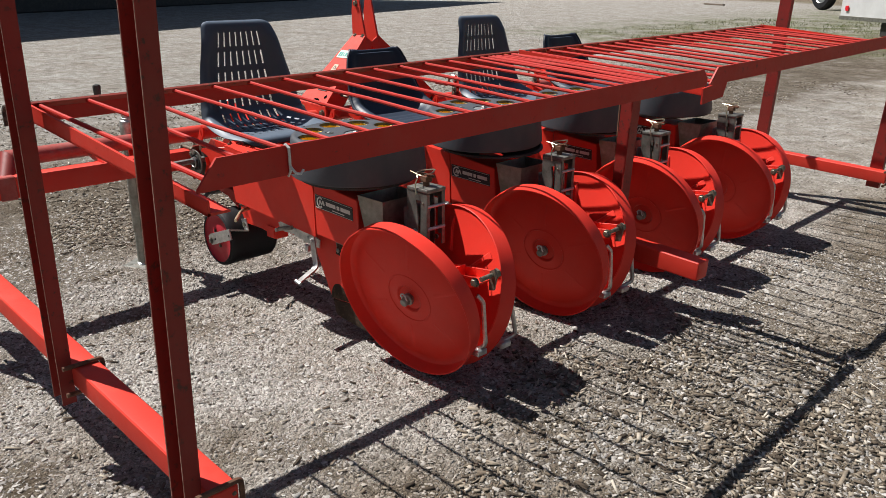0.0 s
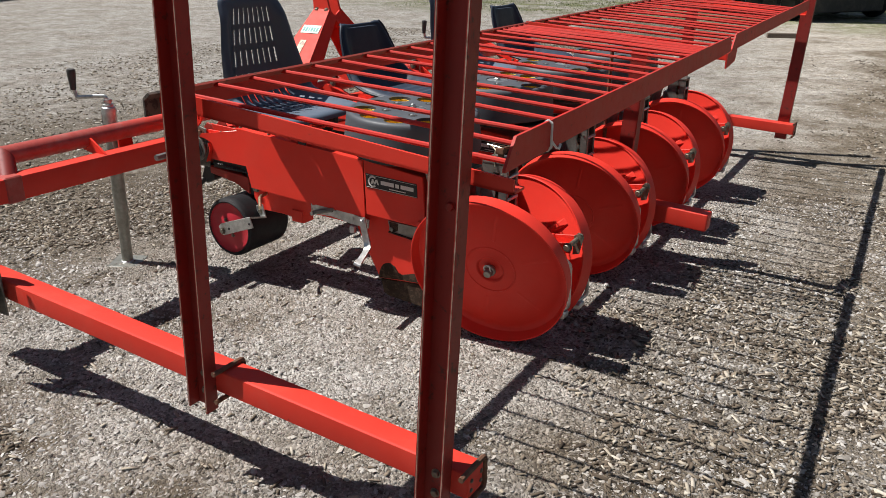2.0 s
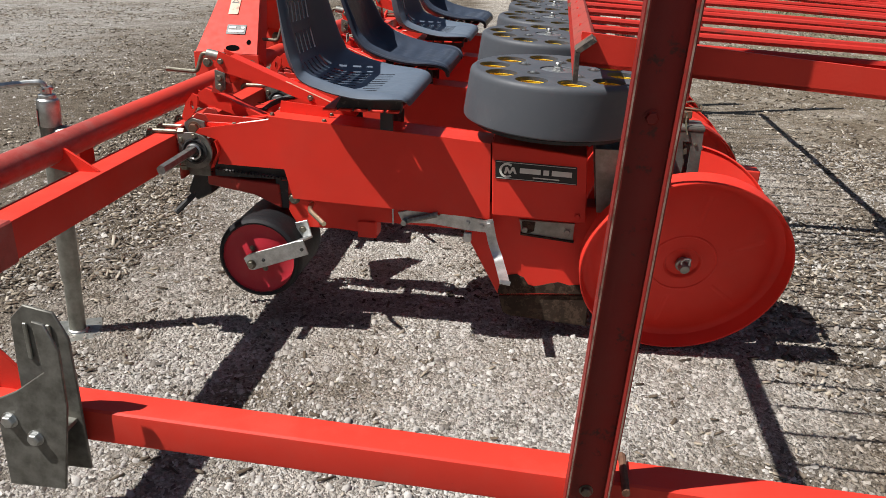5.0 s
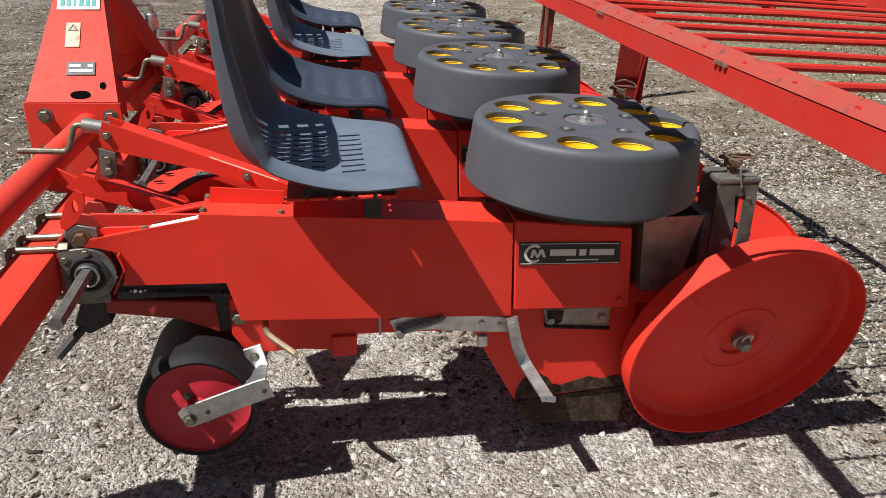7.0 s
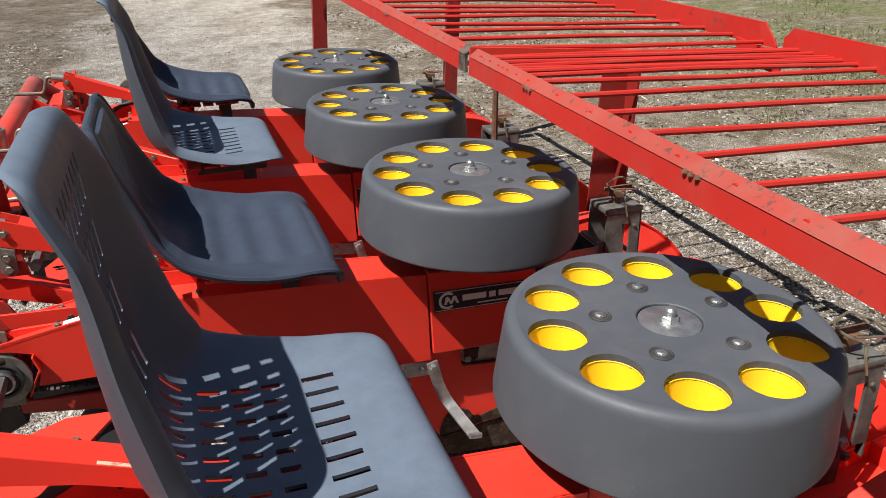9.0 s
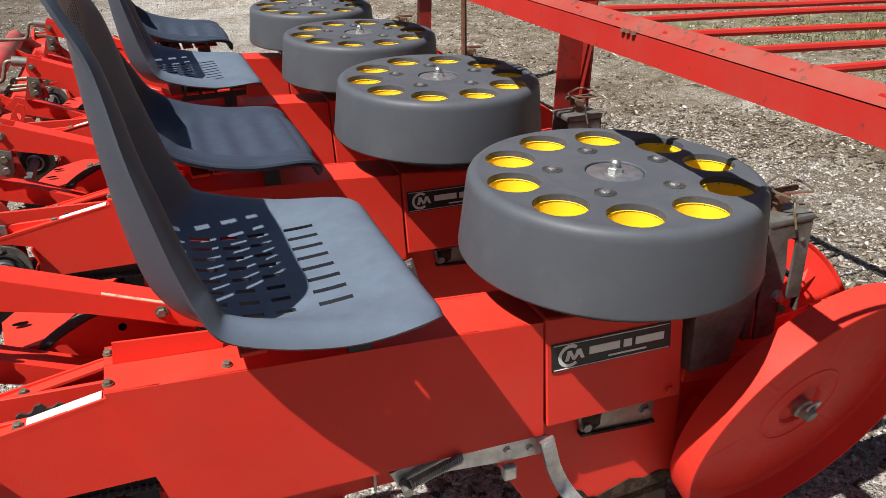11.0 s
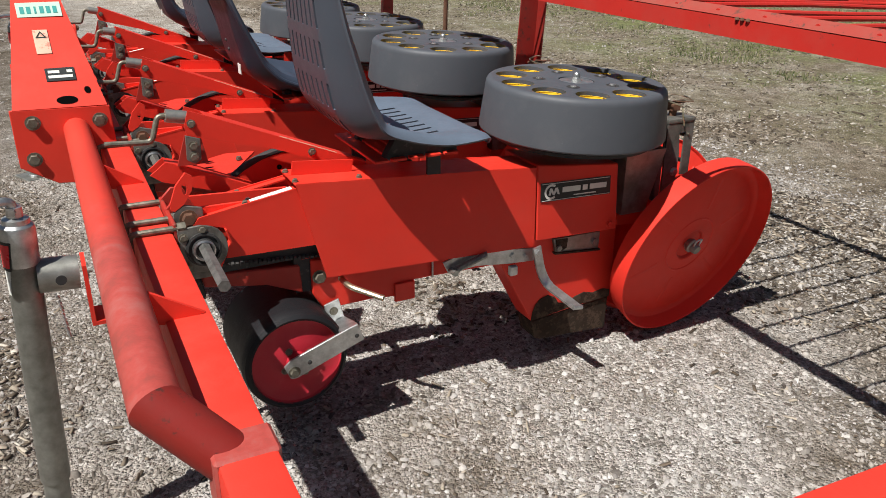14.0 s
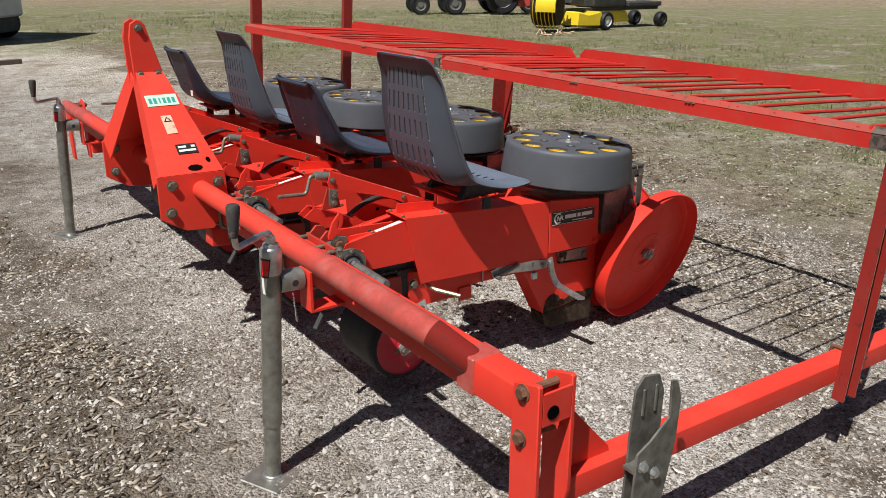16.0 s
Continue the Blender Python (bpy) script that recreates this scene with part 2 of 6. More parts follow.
def bent(pts, radius, steps=4):
    """A line of points with its corners rounded."""
    pts = [Vector(p) for p in pts]
    out = [pts[0]]
    for a, b, c in zip(pts, pts[1:], pts[2:]):
        r = min(radius, (a - b).length * 0.45, (c - b).length * 0.45)
        p, q = b + (a - b).normalized() * r, b + (c - b).normalized() * r
        for i in range(steps + 1):
            t = i / steps
            out.append(p * (1 - t) ** 2 + b * 2 * t * (1 - t) + q * t * t)
    return out + [pts[-1]]


def lathe(bm, profile, m, seg=48, closed=False):
    """Turns a profile of (radius, height) about the z axis of the pose m."""
    rings = []
    for r, h in profile:
        rings.append([bm.verts.new(m @ Vector((r * math.cos(a), r * math.sin(a), h))) for a in (2 * math.pi * j / seg for j in range(seg))])
    pairs = list(zip(rings, rings[1:]))
    if closed:
        pairs.append((rings[-1], rings[0]))
    for a, b in pairs:
        for j in range(seg):
            f = bm.faces.new((a[j], a[(j + 1) % seg], b[(j + 1) % seg], b[j]))
            f.smooth = True
    return bm


def bolt(bm, m, r=0.011, h=0.009):
    """A hexagon head with a washer, standing on the plane of m."""
    lathe(bm, [(0.0005, 0.0015), (r * 1.3, 0.0015), (r * 1.3, -0.001)], m, 14)
    head = lathe(bmesh.new(), [(0.0005, h), (r * 0.85, h), (r, h * 0.85), (r, 0)], m, 6)
    for f in head.faces:
        f.smooth = False
    join(bm, head)
    return bm


def face_to(x, y, z, way):
    """A pose at a place, with its z axis along way."""
    return Matrix.Translation((x, y, z)) @ Vector(way).to_track_quat("Z", "Y").to_matrix().to_4x4()


def part(name, bm, material, parent, label="", smooth=False):
    me = bpy.data.meshes.new(name)
    bmesh.ops.recalc_face_normals(bm, faces=bm.faces[:])
    bm.to_mesh(me)
    bm.free()
    me.materials.append(material)
    if smooth:
        me.shade_smooth()
    else:
        me.set_sharp_from_angle(angle=radians(32))
    ob = new(name, me)
    ob.parent = parent
    if label:
        ob["label"] = label
    return ob


def thing(name, m, label, category, group="", kind=""):
    ob = new(name)
    ob.empty_display_size = 0.1
    ob.matrix_world = m
    return tagged(ob, label, category, group, kind)


# The machine stands with its far end slightly low.
SET = Matrix.Translation((0, 0.3, 0.006)) @ Matrix.Rotation(-0.004, 4, "X") @ Matrix.Translation((0, -0.3, 0))


# ---- ground ----
def ground_material():
    m, n, l, b = shader("gravel_with_wood_chips", 0.92, 0, 0.2)
    co = n.new("ShaderNodeTexCoord")
    vor = n.new("ShaderNodeTexVoronoi")
    vor.inputs["Scale"].default_value = 105
    l.new(co.outputs["Object"], vor.inputs["Vector"])
    vor2 = n.new("ShaderNodeTexVoronoi")
    vor2.inputs["Scale"].default_value = 260
    l.new(co.outputs["Object"], vor2.inputs["Vector"])
    sep = n.new("ShaderNodeSeparateColor")
    l.new(vor.outputs["Color"], sep.inputs["Color"])
    stone = ramp(n, l, sep.outputs["Red"], [(0.0, (0.21, 0.19, 0.17)), (0.35, (0.39, 0.365, 0.336)), (0.8, (0.55, 0.525, 0.49)), (1.0, (0.68, 0.66, 0.63))])
    sep2 = n.new("ShaderNodeSeparateColor")
    l.new(vor2.outputs["Color"], sep2.inputs["Color"])
    grit = ramp(n, l, sep2.outputs["Red"], [(0.0, (0.29, 0.265, 0.237)), (0.6, (0.47, 0.442, 0.408)), (1.0, (0.6, 0.574, 0.54))])
    c = mix(n, l, ramp(n, l, noise_tex(n, l, 14, 4), [(0.4, (0, 0, 0)), (0.6, (1, 1, 1))]), stone, grit)
    sp = n.new("ShaderNodeSeparateXYZ")
    l.new(co.outputs["Object"], sp.inputs["Vector"])
    w = noise_tex(n, l, 0.35, 6, 0.65)

    def step(value, lo, hi):
        r = n.new("ShaderNodeMapRange")
        r.inputs["From Min"].default_value, r.inputs["From Max"].default_value = lo, hi
        l.new(value, r.inputs["Value"])
        return r.outputs["Result"]

    def calc(op, a, b2):
        k = n.new("ShaderNodeMath")
        k.operation = op
        for s, v in zip(k.inputs, (a, b2)):
            if isinstance(v, (int, float)):
                s.default_value = v
            else:
                l.new(v, s)
        return k.outputs[0]

    # wood chips lie to both sides of the bare gravel on which the machine stands
    lane = calc("SUBTRACT", 1.0, calc("MULTIPLY", step(sp.outputs["X"], 0.1, 0.9), calc("MULTIPLY", calc("SUBTRACT", 1.0, step(sp.outputs["X"], 2.3, 3.1)), step(sp.outputs["Y"], -1.1, -0.7))))
    chips = step(calc("ADD", noise_tex(n, l, 1.3, 6, 0.65), calc("MULTIPLY", lane, 0.24)), 0.52, 0.7)
    shreds = ramp(n, l, noise_tex(n, l, 60, 6, 0.7), [(0.32, (0.075, 0.058, 0.042)), (0.52, (0.2, 0.165, 0.125)), (0.7, (0.4, 0.352, 0.288))])
    heaps = ramp(n, l, noise_tex(n, l, 5.5, 10, 0.85), [(0.36, (0.085, 0.067, 0.05)), (0.48, (0.2, 0.172, 0.138)), (0.58, (0.36, 0.335, 0.298)), (0.68, (0.54, 0.517, 0.48))])
    c = mix(n, l, chips, c, mix(n, l, 0.55, shreds, heaps))
    # pale packed gravel out in the yard
    packed = calc("SUBTRACT", 1.0, step(calc("ADD", sp.outputs["X"], calc("MULTIPLY", calc("SUBTRACT", w, 0.5), 3.0)), -3.2, -1.4))
    fines = ramp(n, l, noise_tex(n, l, 5.0, 10, 0.8), [(0.3, (0.27, 0.252, 0.226)), (0.5, (0.44, 0.422, 0.397)), (0.72, (0.6, 0.585, 0.56))])
    c = mix(n, l, calc("MULTIPLY", packed, 0.92), c, fines)
    stain = ramp(n, l, noise_tex(n, l, 1.7, 8, 0.72), [(0.35, (0.62, 0.56, 0.49)), (0.6, (1, 1, 1))])
    c = mix(n, l, 0.8, c, stain, "MULTIPLY")
    # grass beyond the gravel yard, then bare brown field
    wob = calc("MULTIPLY", calc("SUBTRACT", w, 0.5), 5.0)
    gx = step(calc("ADD", sp.outputs["X"], wob), 3.7, 6.6)
    gy = step(calc("ADD", sp.outputs["Y"], wob), 12.0, 14.0)
    green = calc("MAXIMUM", gx, calc("MULTIPLY", gy, step(calc("ADD", sp.outputs["X"], wob), -11.0, -6.0)))
    patchy = ramp(n, l, noise_tex(n, l, 1.1, 10, 0.8), [(0.42, (0.02, 0.02, 0.02)), (0.58, (1, 1, 1))])
    grass = ramp(n, l, noise_tex(n, l, 30, 6, 0.75), [(0.3, (0.07, 0.088, 0.03)), (0.52, (0.15, 0.168, 0.072)), (0.72, (0.32, 0.3, 0.17))])
    c = mix(n, l, calc("MULTIPLY", green, patchy), c, grass)
    far = step(calc("ADD", sp.outputs["Y"], calc("ADD", calc("MULTIPLY", sp.outputs["X"], 0.55), wob)), 32.0, 34.0)
    c = mix(n, l, far, c, ramp(n, l, noise_tex(n, l, 3.5, 10, 0.8, (0.5, 1.2, 1)), [(0.32, (0.09, 0.07, 0.045)), (0.5, (0.2, 0.165, 0.115)), (0.68, (0.36, 0.31, 0.23))]))
    # fine speckle of grit over all of it
    speck = ramp(n, l, noise_tex(n, l, 75, 5, 0.75), [(0.34, (0.6, 0.58, 0.55)), (0.5, (1, 1, 1)), (0.68, (1.35, 1.34, 1.32))])
    c = mix(n, l, 1.0, c, speck, "MULTIPLY")
    streak = ramp(n, l, noise_tex(n, l, 9, 8, 0.8), [(0.4, (0.72, 0.7, 0.66)), (0.52, (1, 1, 1)), (0.64, (1.22, 1.21, 1.2))])
    c = mix(n, l, 1.0, c, streak, "MULTIPLY")
    # multiplies the colour darker and browner towards low x
    brown_side = calc("MULTIPLY", calc("SUBTRACT", 1.0, step(calc("ADD", sp.outputs["X"], calc("MULTIPLY", calc("SUBTRACT", noise_tex(n, l, 1.6, 5, 0.7), 0.5), 1.6)), 0.2, 0.7)), calc("SUBTRACT", 1.0, packed))
    c = mix(n, l, calc("MULTIPLY", brown_side, 0.25), c, (0.62, 0.56, 0.5), "MULTIPLY")
    # multiplies the colour paler towards high x and y
    pale_side = calc("MULTIPLY", step(calc("ADD", sp.outputs["X"], calc("MULTIPLY", sp.outputs["Y"], 0.25)), 2.8, 4.6), 0.7)
    c = mix(n, l, pale_side, c, (1.5, 1.47, 1.4), "MULTIPLY")
    l.new(c, b.inputs["Base Color"])
    h = calc("ADD", calc("MULTIPLY", vor.outputs["Distance"], -1.0), calc("MULTIPLY", vor2.outputs["Distance"], -0.5))
    bump(n, l, b, h, 0.9, 0.014)
    return m


GROUND = ground_material()
bm = bm_new()
cuts = [-420, -160, -60, -25, -12] + [-6 + 0.5 * i for i in range(33)] + [14, 20, 30, 60, 160, 420]
grid = [[bm.verts.new((x, y, (noise.noise(Vector((x * 0.7, y * 0.7, 3))) * 0.012 if -6 < x < 10 and -6 < y < 10 else 0))) for y in cuts] for x in cuts]
for i in range(len(cuts) - 1):
    for j in range(len(cuts) - 1):
        bm.faces.new((grid[i][j], grid[i + 1][j], grid[i + 1][j + 1], grid[i][j + 1]))
ground = part("ground", bm, GROUND, None, smooth=True)
tagged(ground, "grey gravel yard with wood chips, grass and bare field beyond", "ground", kind="structure")


# ---- tool frame ----
# The rear arms and the rack on them lean back by about three degrees.
LEAN = Matrix.Translation((1.5, 0, 0.29)) @ Matrix.Rotation(0.054, 4, "Y") @ Matrix.Translation((-1.5, 0, -0.29))
MID = 1.332
SIDE_LEAN = Matrix.Translation((1.5, 0, 0.29)) @ Matrix.Rotation(0.045, 4, "Y") @ Matrix.Translation((-1.5, 0, -0.29))


def mirrored(y):
    return 2 * MID - y


def mitred(a, e, c, r, seg=28):
    """Two round tubes from a to e and from e to c, cut to meet in one plane."""
    d0, d1 = (e - a).normalized(), (c - e).normalized()
    nor = (d0 + d1).normalized()
    out = []
    for p, d, far in ((a, d0, a), (e, d1, c)):
        b = bmesh.new()
        side = d.orthogonal().normalized()
        up = d.cross(side)
        rim, end = [], []
        for i in range(seg):
            q = (side * math.cos(2 * math.pi * i / seg) + up * math.sin(2 * math.pi * i / seg)) * r
            rim.append(b.verts.new(e + q - d * (q.dot(nor) / d.dot(nor))))
            end.append(b.verts.new(far + q))
        for i in range(seg):
            b.faces.new((rim[i], rim[(i + 1) % seg], end[(i + 1) % seg], end[i])).smooth = True
        b.faces.new(end)
        out.append(b)
    return out


def holed(outline, y0, y1, hole, hx, hz, n=40):
    """An upright plate from y0 to y1 with one oblong hole; the outline is seen whole from the hole."""
    b = bmesh.new()
    rings = []
    for i in range(n):
        a = 2 * math.pi * i / n
        dx, dz = math.cos(a), math.sin(a)
        best = 1.0
        for (x0, z0), (x1, z1) in zip(outline, outline[1:] + outline[:1]):
            ex, ez = x1 - x0, z1 - z0
            den = dx * ez - dz * ex
            if abs(den) > 1e-9:
                t = ((x0 - hole[0]) * ez - (z0 - hole[1]) * ex) / den
                k = ((x0 - hole[0]) * dz - (z0 - hole[1]) * dx) / den
                if t > 0 and -1e-6 <= k <= 1 + 1e-6:
                    best = min(best, t)
        o = (hole[0] + dx * best, hole[1] + dz * best)
        h = (hole[0] + dx * hx, hole[1] + dz * hz)
        rings.append([b.verts.new((o[0], y0, o[1])), b.verts.new((o[0], y1, o[1])), b.verts.new((h[0], y1, h[1])), b.verts.new((h[0], y0, h[1]))])
    for p, q in zip(rings, rings[1:] + rings[:1]):
        for k in range(4):
            b.faces.new((p[k], q[k], q[(k + 1) % 4], p[(k + 1) % 4]))
    return b


def tool_frame():
    f = thing("tool_frame", SET, "red steel planter toolbar with hitch tower and three rear arms", "planter frame")
    bar = part("toolbar", box(bm_new(), 0.717, 0.790, -0.735, mirrored(-0.735), 0.475, 0.557, 0.008, seg=2), RED_BRIGHT, f)
    pipe = [(0.757, -0.535, 0.515), (0.667, -0.482, 0.603), (0.667, mirrored(-0.482), 0.603), (0.757, mirrored(-0.535), 0.515)]
    mid_tube = [(0.667, 0.10, 0.603), (0.667, mirrored(0.10), 0.603)]
    tube = part("round_tube", rod(bm_new(), mid_tube, 0.033, 28), RED_TUBE, f, "red round tube above the toolbar")
    for s, (elbow, low) in ((1, pipe[1::-1]), (-1, pipe[2:])):
        y0, e, c = (0.10 if s > 0 else mirrored(0.10)), Vector(elbow), Vector(low)
        part("faded_end", mitred(Vector((0.667, y0, 0.603)), e, c, 0.0331)[0], RED_TUBE, tube, "sun-faded dusty stretch of tube")
        # the steep end's shade is put into a darker red than the tube's
        part("mitred_end", mitred(Vector((0.667, y0, 0.603)), e, c, 0.0331)[1], RED_POST, tube, "mitred tube end in a darker red for its shade")
        part("weld_sleeve", box(bm_new(), 0.7125, 0.7935, min(low[1] - s * 0.03, low[1] + s * 0.03), max(low[1] - s * 0.03, low[1] + s * 0.03), 0.4715, 0.5605, 0.004), RED_TUBE, f, "dusty red welded sleeve")
    for y in (-0.17, 0.56, mirrored(0.56), mirrored(-0.17)):
        part("gusset", prism(bm_new(), [(0.655, 0.62), (0.70, 0.61), (0.78, 0.559), (0.72, 0.55), (0.645, 0.565)], y - 0.004, y + 0.004), RED, f)
    # end plates that carry the side arms
    for y, s in ((-0.735, 1), (mirrored(-0.735), -1)):
        for x in (0.7035, 0.7915):
            bm = bm_new()
            prism(bm, [(y + s * 0.028, 0.574), (y + s * 0.02, 0.579), (y - s * 0.04, 0.597), (y - s * 0.047, 0.594), (y - s * 0.05, 0.33), (y - s * 0.03, 0.25), (y + s * 0.03, 0.25), (y + s * 0.032, 0.44)], x, x + 0.012, "x", 0.002)
            part("end_plate", bm, RED_BRIGHT, f)
        bm = bm_new()
        prism(bm, [(0.7165, y - s * 0.048), (0.7905, y - s * 0.048), (0.7905, y - s * 0.042), (0.7165, y - s * 0.042)], 0.505, 0.576, "z")
        cap = part("end_cap", bm, RED_BRIGHT, f)
        hole = lathe(bm_new(), [(0.0005, 0.0012), (0.015, 0.0012), (0.015, -0.001)], face_to(0.742, y - s * 0.0485, 0.531, (0, -s, 0)), 20)
        part("cap_hole", hole, HOLE, cap, "black disc for a bolt hole")
        for yy, z in ((y - s * 0.004, 0.567), (y, 0.463)):
            bm = bm_new()
            rod(bm, [(0.69, yy, z), (0.818, yy, z)], 0.009, 10)
            bolt(bm, face_to(0.7025, yy, z, (-1, 0, 0)), 0.014, 0.012)
            bolt(bm, face_to(0.8045, yy, z, (1, 0, 0)), 0.014, 0.012)
            part("plate_bolt", bm, RUST, f)
        bm = bm_new()
        prism(bm, [(0.804, 0.523), (0.957, 0.354), (0.957, 0.31), (0.804, 0.31)], y - s * 0.008, y, "y")
        part("arm_gusset", bm, RED_BRIGHT, f)
    # arms
    for y0, y1, first in ((-0.772, -0.707, 0.80), (MID - 0.04, MID + 0.04, 0.80), (3.325, 3.39, 0.80)):
        lean = LEAN if abs(y0 + 0.04 - MID) < 0.1 else SIDE_LEAN
        low, high, last = (0.226, 0.302, 2.632) if lean is LEAN else (0.251, 0.316, 2.655)
        bm = box(bm_new(), first, last, y0, y1, low, high, 0.009, lean, 3)
        part("rear_arm", bm, RED_BRIGHT, f, "bright red square tube arm")
        if abs(y0 + 0.04 - MID) > 0.1:
            for x in (1.957, 2.652):
                zt = 0.322 - (x - 1.5) * 0.045
                hoop = bent([(x, y0 - 0.03, zt), (x, y1 + 0.007, zt), (x, y1 + 0.007, zt - 0.077), (x, y0 - 0.03, zt - 0.077)], 0.012)
                part("u_bolt", rod(bm_new(), hoop, 0.0065, 8), RUST, f)
            for z in (0.272, 0.296):
                for yy in (y0 + 0.012, y1 - 0.012):
                    part("end_bolt", bolt(bm_new(), lean @ face_to(2.655, yy, z, (1, 0, 0)), 0.004, 0.003), OLIVE, f)
    # hitch tower: two sloping channel legs, foot plates and a pair of lugs
    for s in (1, -1):
        yf = MID - s * 0.378
        at = lambda d: MID - s * d
        bm = bm_new()
        prism(bm, [(0.515, 0.515), (0.515, 0.668), (0.757, 0.662), (0.762, 0.535), (0.70, 0.455), (0.60, 0.462)], min(yf, yf + s * 0.01), max(yf, yf + s * 0.01), "y", 0.002)
        part("foot_plate", bm, RED_TOWER, f)
        b = bmesh.new()
        lo0, lo1 = Vector((0.523, yf, 0.668)), Vector((0.752, yf, 0.664))
        hi0, hi1 = Vector((0.575, at(0.045), 0.985)), Vector((0.672, at(0.045), 0.983))
        inward = Vector((0, s * 0.35, -0.35)).normalized() * 0.008
        deep = Vector((0, s * 0.05, -0.035))
        top = [lo0, lo1, hi1, hi0]
        v = [b.verts.new(p) for p in top] + [b.verts.new(p + inward) for p in top]
        for q in ((0, 1, 2, 3), (7, 6, 5, 4), (0, 4, 5, 1), (1, 5, 6, 2), (2, 6, 7, 3), (3, 7, 4, 0)):
            b.faces.new([v[i] for i in q])
        part("tower_leg", join(bm_new(), b), RED_TOWER, f)
        for a, c, sx in ((lo0, hi0, 0.006), (lo1, hi1, -0.006)):
            b = bmesh.new()
            ps = [p + inward for p in (a, c, c + deep, a + deep * 1.6)]
            w = [b.verts.new(p) for p in ps] + [b.verts.new(p + Vector((sx, 0, 0))) for p in ps]
            for q in ((0, 1, 2, 3), (7, 6, 5, 4), (0, 4, 5, 1), (1, 5, 6, 2), (2, 6, 7, 3), (3, 7, 4, 0)):
                b.faces.new([w[i] for i in q])
            part("leg_flange", join(bm_new(), b), RED_TOWER, f)
        for x, z in ((0.565, 0.632), (0.728, 0.625), (0.553, 0.535)):
            bm = bm_new()
            for w in (-1, 1):
                base_y = yf if w * s < 0 else yf + s * 0.01
                bolt(bm, face_to(x, base_y, z, (0, w, 0)), 0.015, 0.012)
            part("tower_bolt", bm, OLIVE, f)
        y = at(0.04)
        bm = prism(bm_new(), [(0.57, 0.93), (0.565, 1.10), (0.575, 1.155), (0.60, 1.17), (0.625, 1.155), (0.676, 0.97), (0.68, 0.93)], y - 0.006, y + 0.006, "y", 0.002)
        lug = part("top_lug", bm, RED_TOWER, f)
        for x, z in ((0.602, 1.14), (0.592, 0.975), (0.655, 0.975)):
            part("lug_bolt", bolt(bm_new(), face_to(x, y - s * 0.006, z, (0, -s, 0)), 0.012, 0.01), OLIVE, lug)
        run, across = ((hi0 + hi1) - (lo0 + lo1)).normalized(), Vector((1, 0, 0))
        out = across.cross(run).normalized()
        out = -out if out.z < 0 else out
        for d, off, wa, wb in ((0.022, 0.02, 0.026, 0.013), (0.05, 0.075, 0.008, 0.011)):
            hole = bmesh.new()
            c = (lo0 + lo1) / 2 + run * d + across * off + out * 0.0012
            hole.faces.new([hole.verts.new(c + across * (wa * math.cos(math.pi * i / 9)) + run * (wb * math.sin(math.pi * i / 9))) for i in range(18)])
            part("leg_hole", hole, HOLE, f)
        # stickers on the near leg, facing the drawbar side
        if s == 1:
            slope = (hi0 + hi1) / 2 - (lo0 + lo1) / 2
            up = slope.normalized()
            side = Vector((1, 0, 0))
            nor = side.cross(up).normalized()
            if nor.z < 0:
                nor = -nor
            mid = (lo0 + lo1) / 2

            def patch(d, w, h, off, lift):
                c = mid + up * d + side * off + nor * lift
                b2 = bmesh.new()
                q = [b2.verts.new(c + side * (sx * w / 2) + up * (sy * h / 2)) for sx, sy in ((-1, -1), (1, -1), (1, 1), (-1, 1))]
                b2.faces.new(q)
                q2 = [b2.verts.new(p.co - nor * 0.002) for p in q]
                for i in range(4):
                    b2.faces.new((q[i], q2[i], q2[(i + 1) % 4], q[(i + 1) % 4]))
                return join(bm_new(), b2)

            st = part("model_sticker", patch(0.325, 0.112, 0.05, 0.002, 0.0025), GREEN_STICKER, f, "pale mint sticker with a teal word mark")
            for k in range(6):
                part("letter_bar", patch(0.323, 0.0105 if k != 2 else 0.005, 0.024, -0.040 + 0.0165 * k, 0.0035), TEAL_PRINT, st)
            st = part("warning_sticker", patch(0.215, 0.037, 0.08, -0.008, 0.0025), CREAM_STICKER, f, "worn cream warning sticker with black triangle")
            b2 = bmesh.new()
            c = mid + up * 0.237 + side * -0.008 + nor * 0.0036
            for k in (1.0,):
                tri = [c + up * 0.013, c - up * 0.01 + side * 0.014, c - up * 0.01 - side * 0.014]
                inn = [c + up * 0.007, c - up * 0.0065 + side * 0.0085, c - up * 0.0065 - side * 0.0085]
                tv, iv = [b2.verts.new(p) for p in tri], [b2.verts.new(p) for p in inn]
                for i in range(3):
                    b2.faces.new((tv[i], tv[(i + 1) % 3], iv[(i + 1) % 3], iv[i]))
            part("warning_triangle", join(bm_new(), b2), BLACK_STICKER, st)
            st = part("data_plate", patch(0.105, 0.072, 0.042, 0.018, 0.0025), BLACK_STICKER, f, "black maker's plate with white lines")
            bars = bm_new()
            for d, w, off in ((0.113, 0.028, 0.003), (0.113, 0.014, 0.042), (0.097, 0.06, 0.018)):
                join_me = patch(d, w, 0.009, off, 0.0036)
                tmp = bpy.data.meshes.new("tmp")
                join_me.to_mesh(tmp)
                join_me.free()
                bars.from_mesh(tmp)
                bpy.data.meshes.remove(tmp)
            part("print_bars", bars, WHITE_STICKER, st)
    # brackets that hold the parking stands
    for y in (0.04, mirrored(0.04)):
        bm = bm_new()
        prism(bm, [(0.616, 0.598), (0.623, 0.598), (0.623, 0.492), (0.7165, 0.492), (0.7165, 0.485), (0.616, 0.485)], y - 0.035, y + 0.03)
        part("stand_bracket", bm, RED, f)
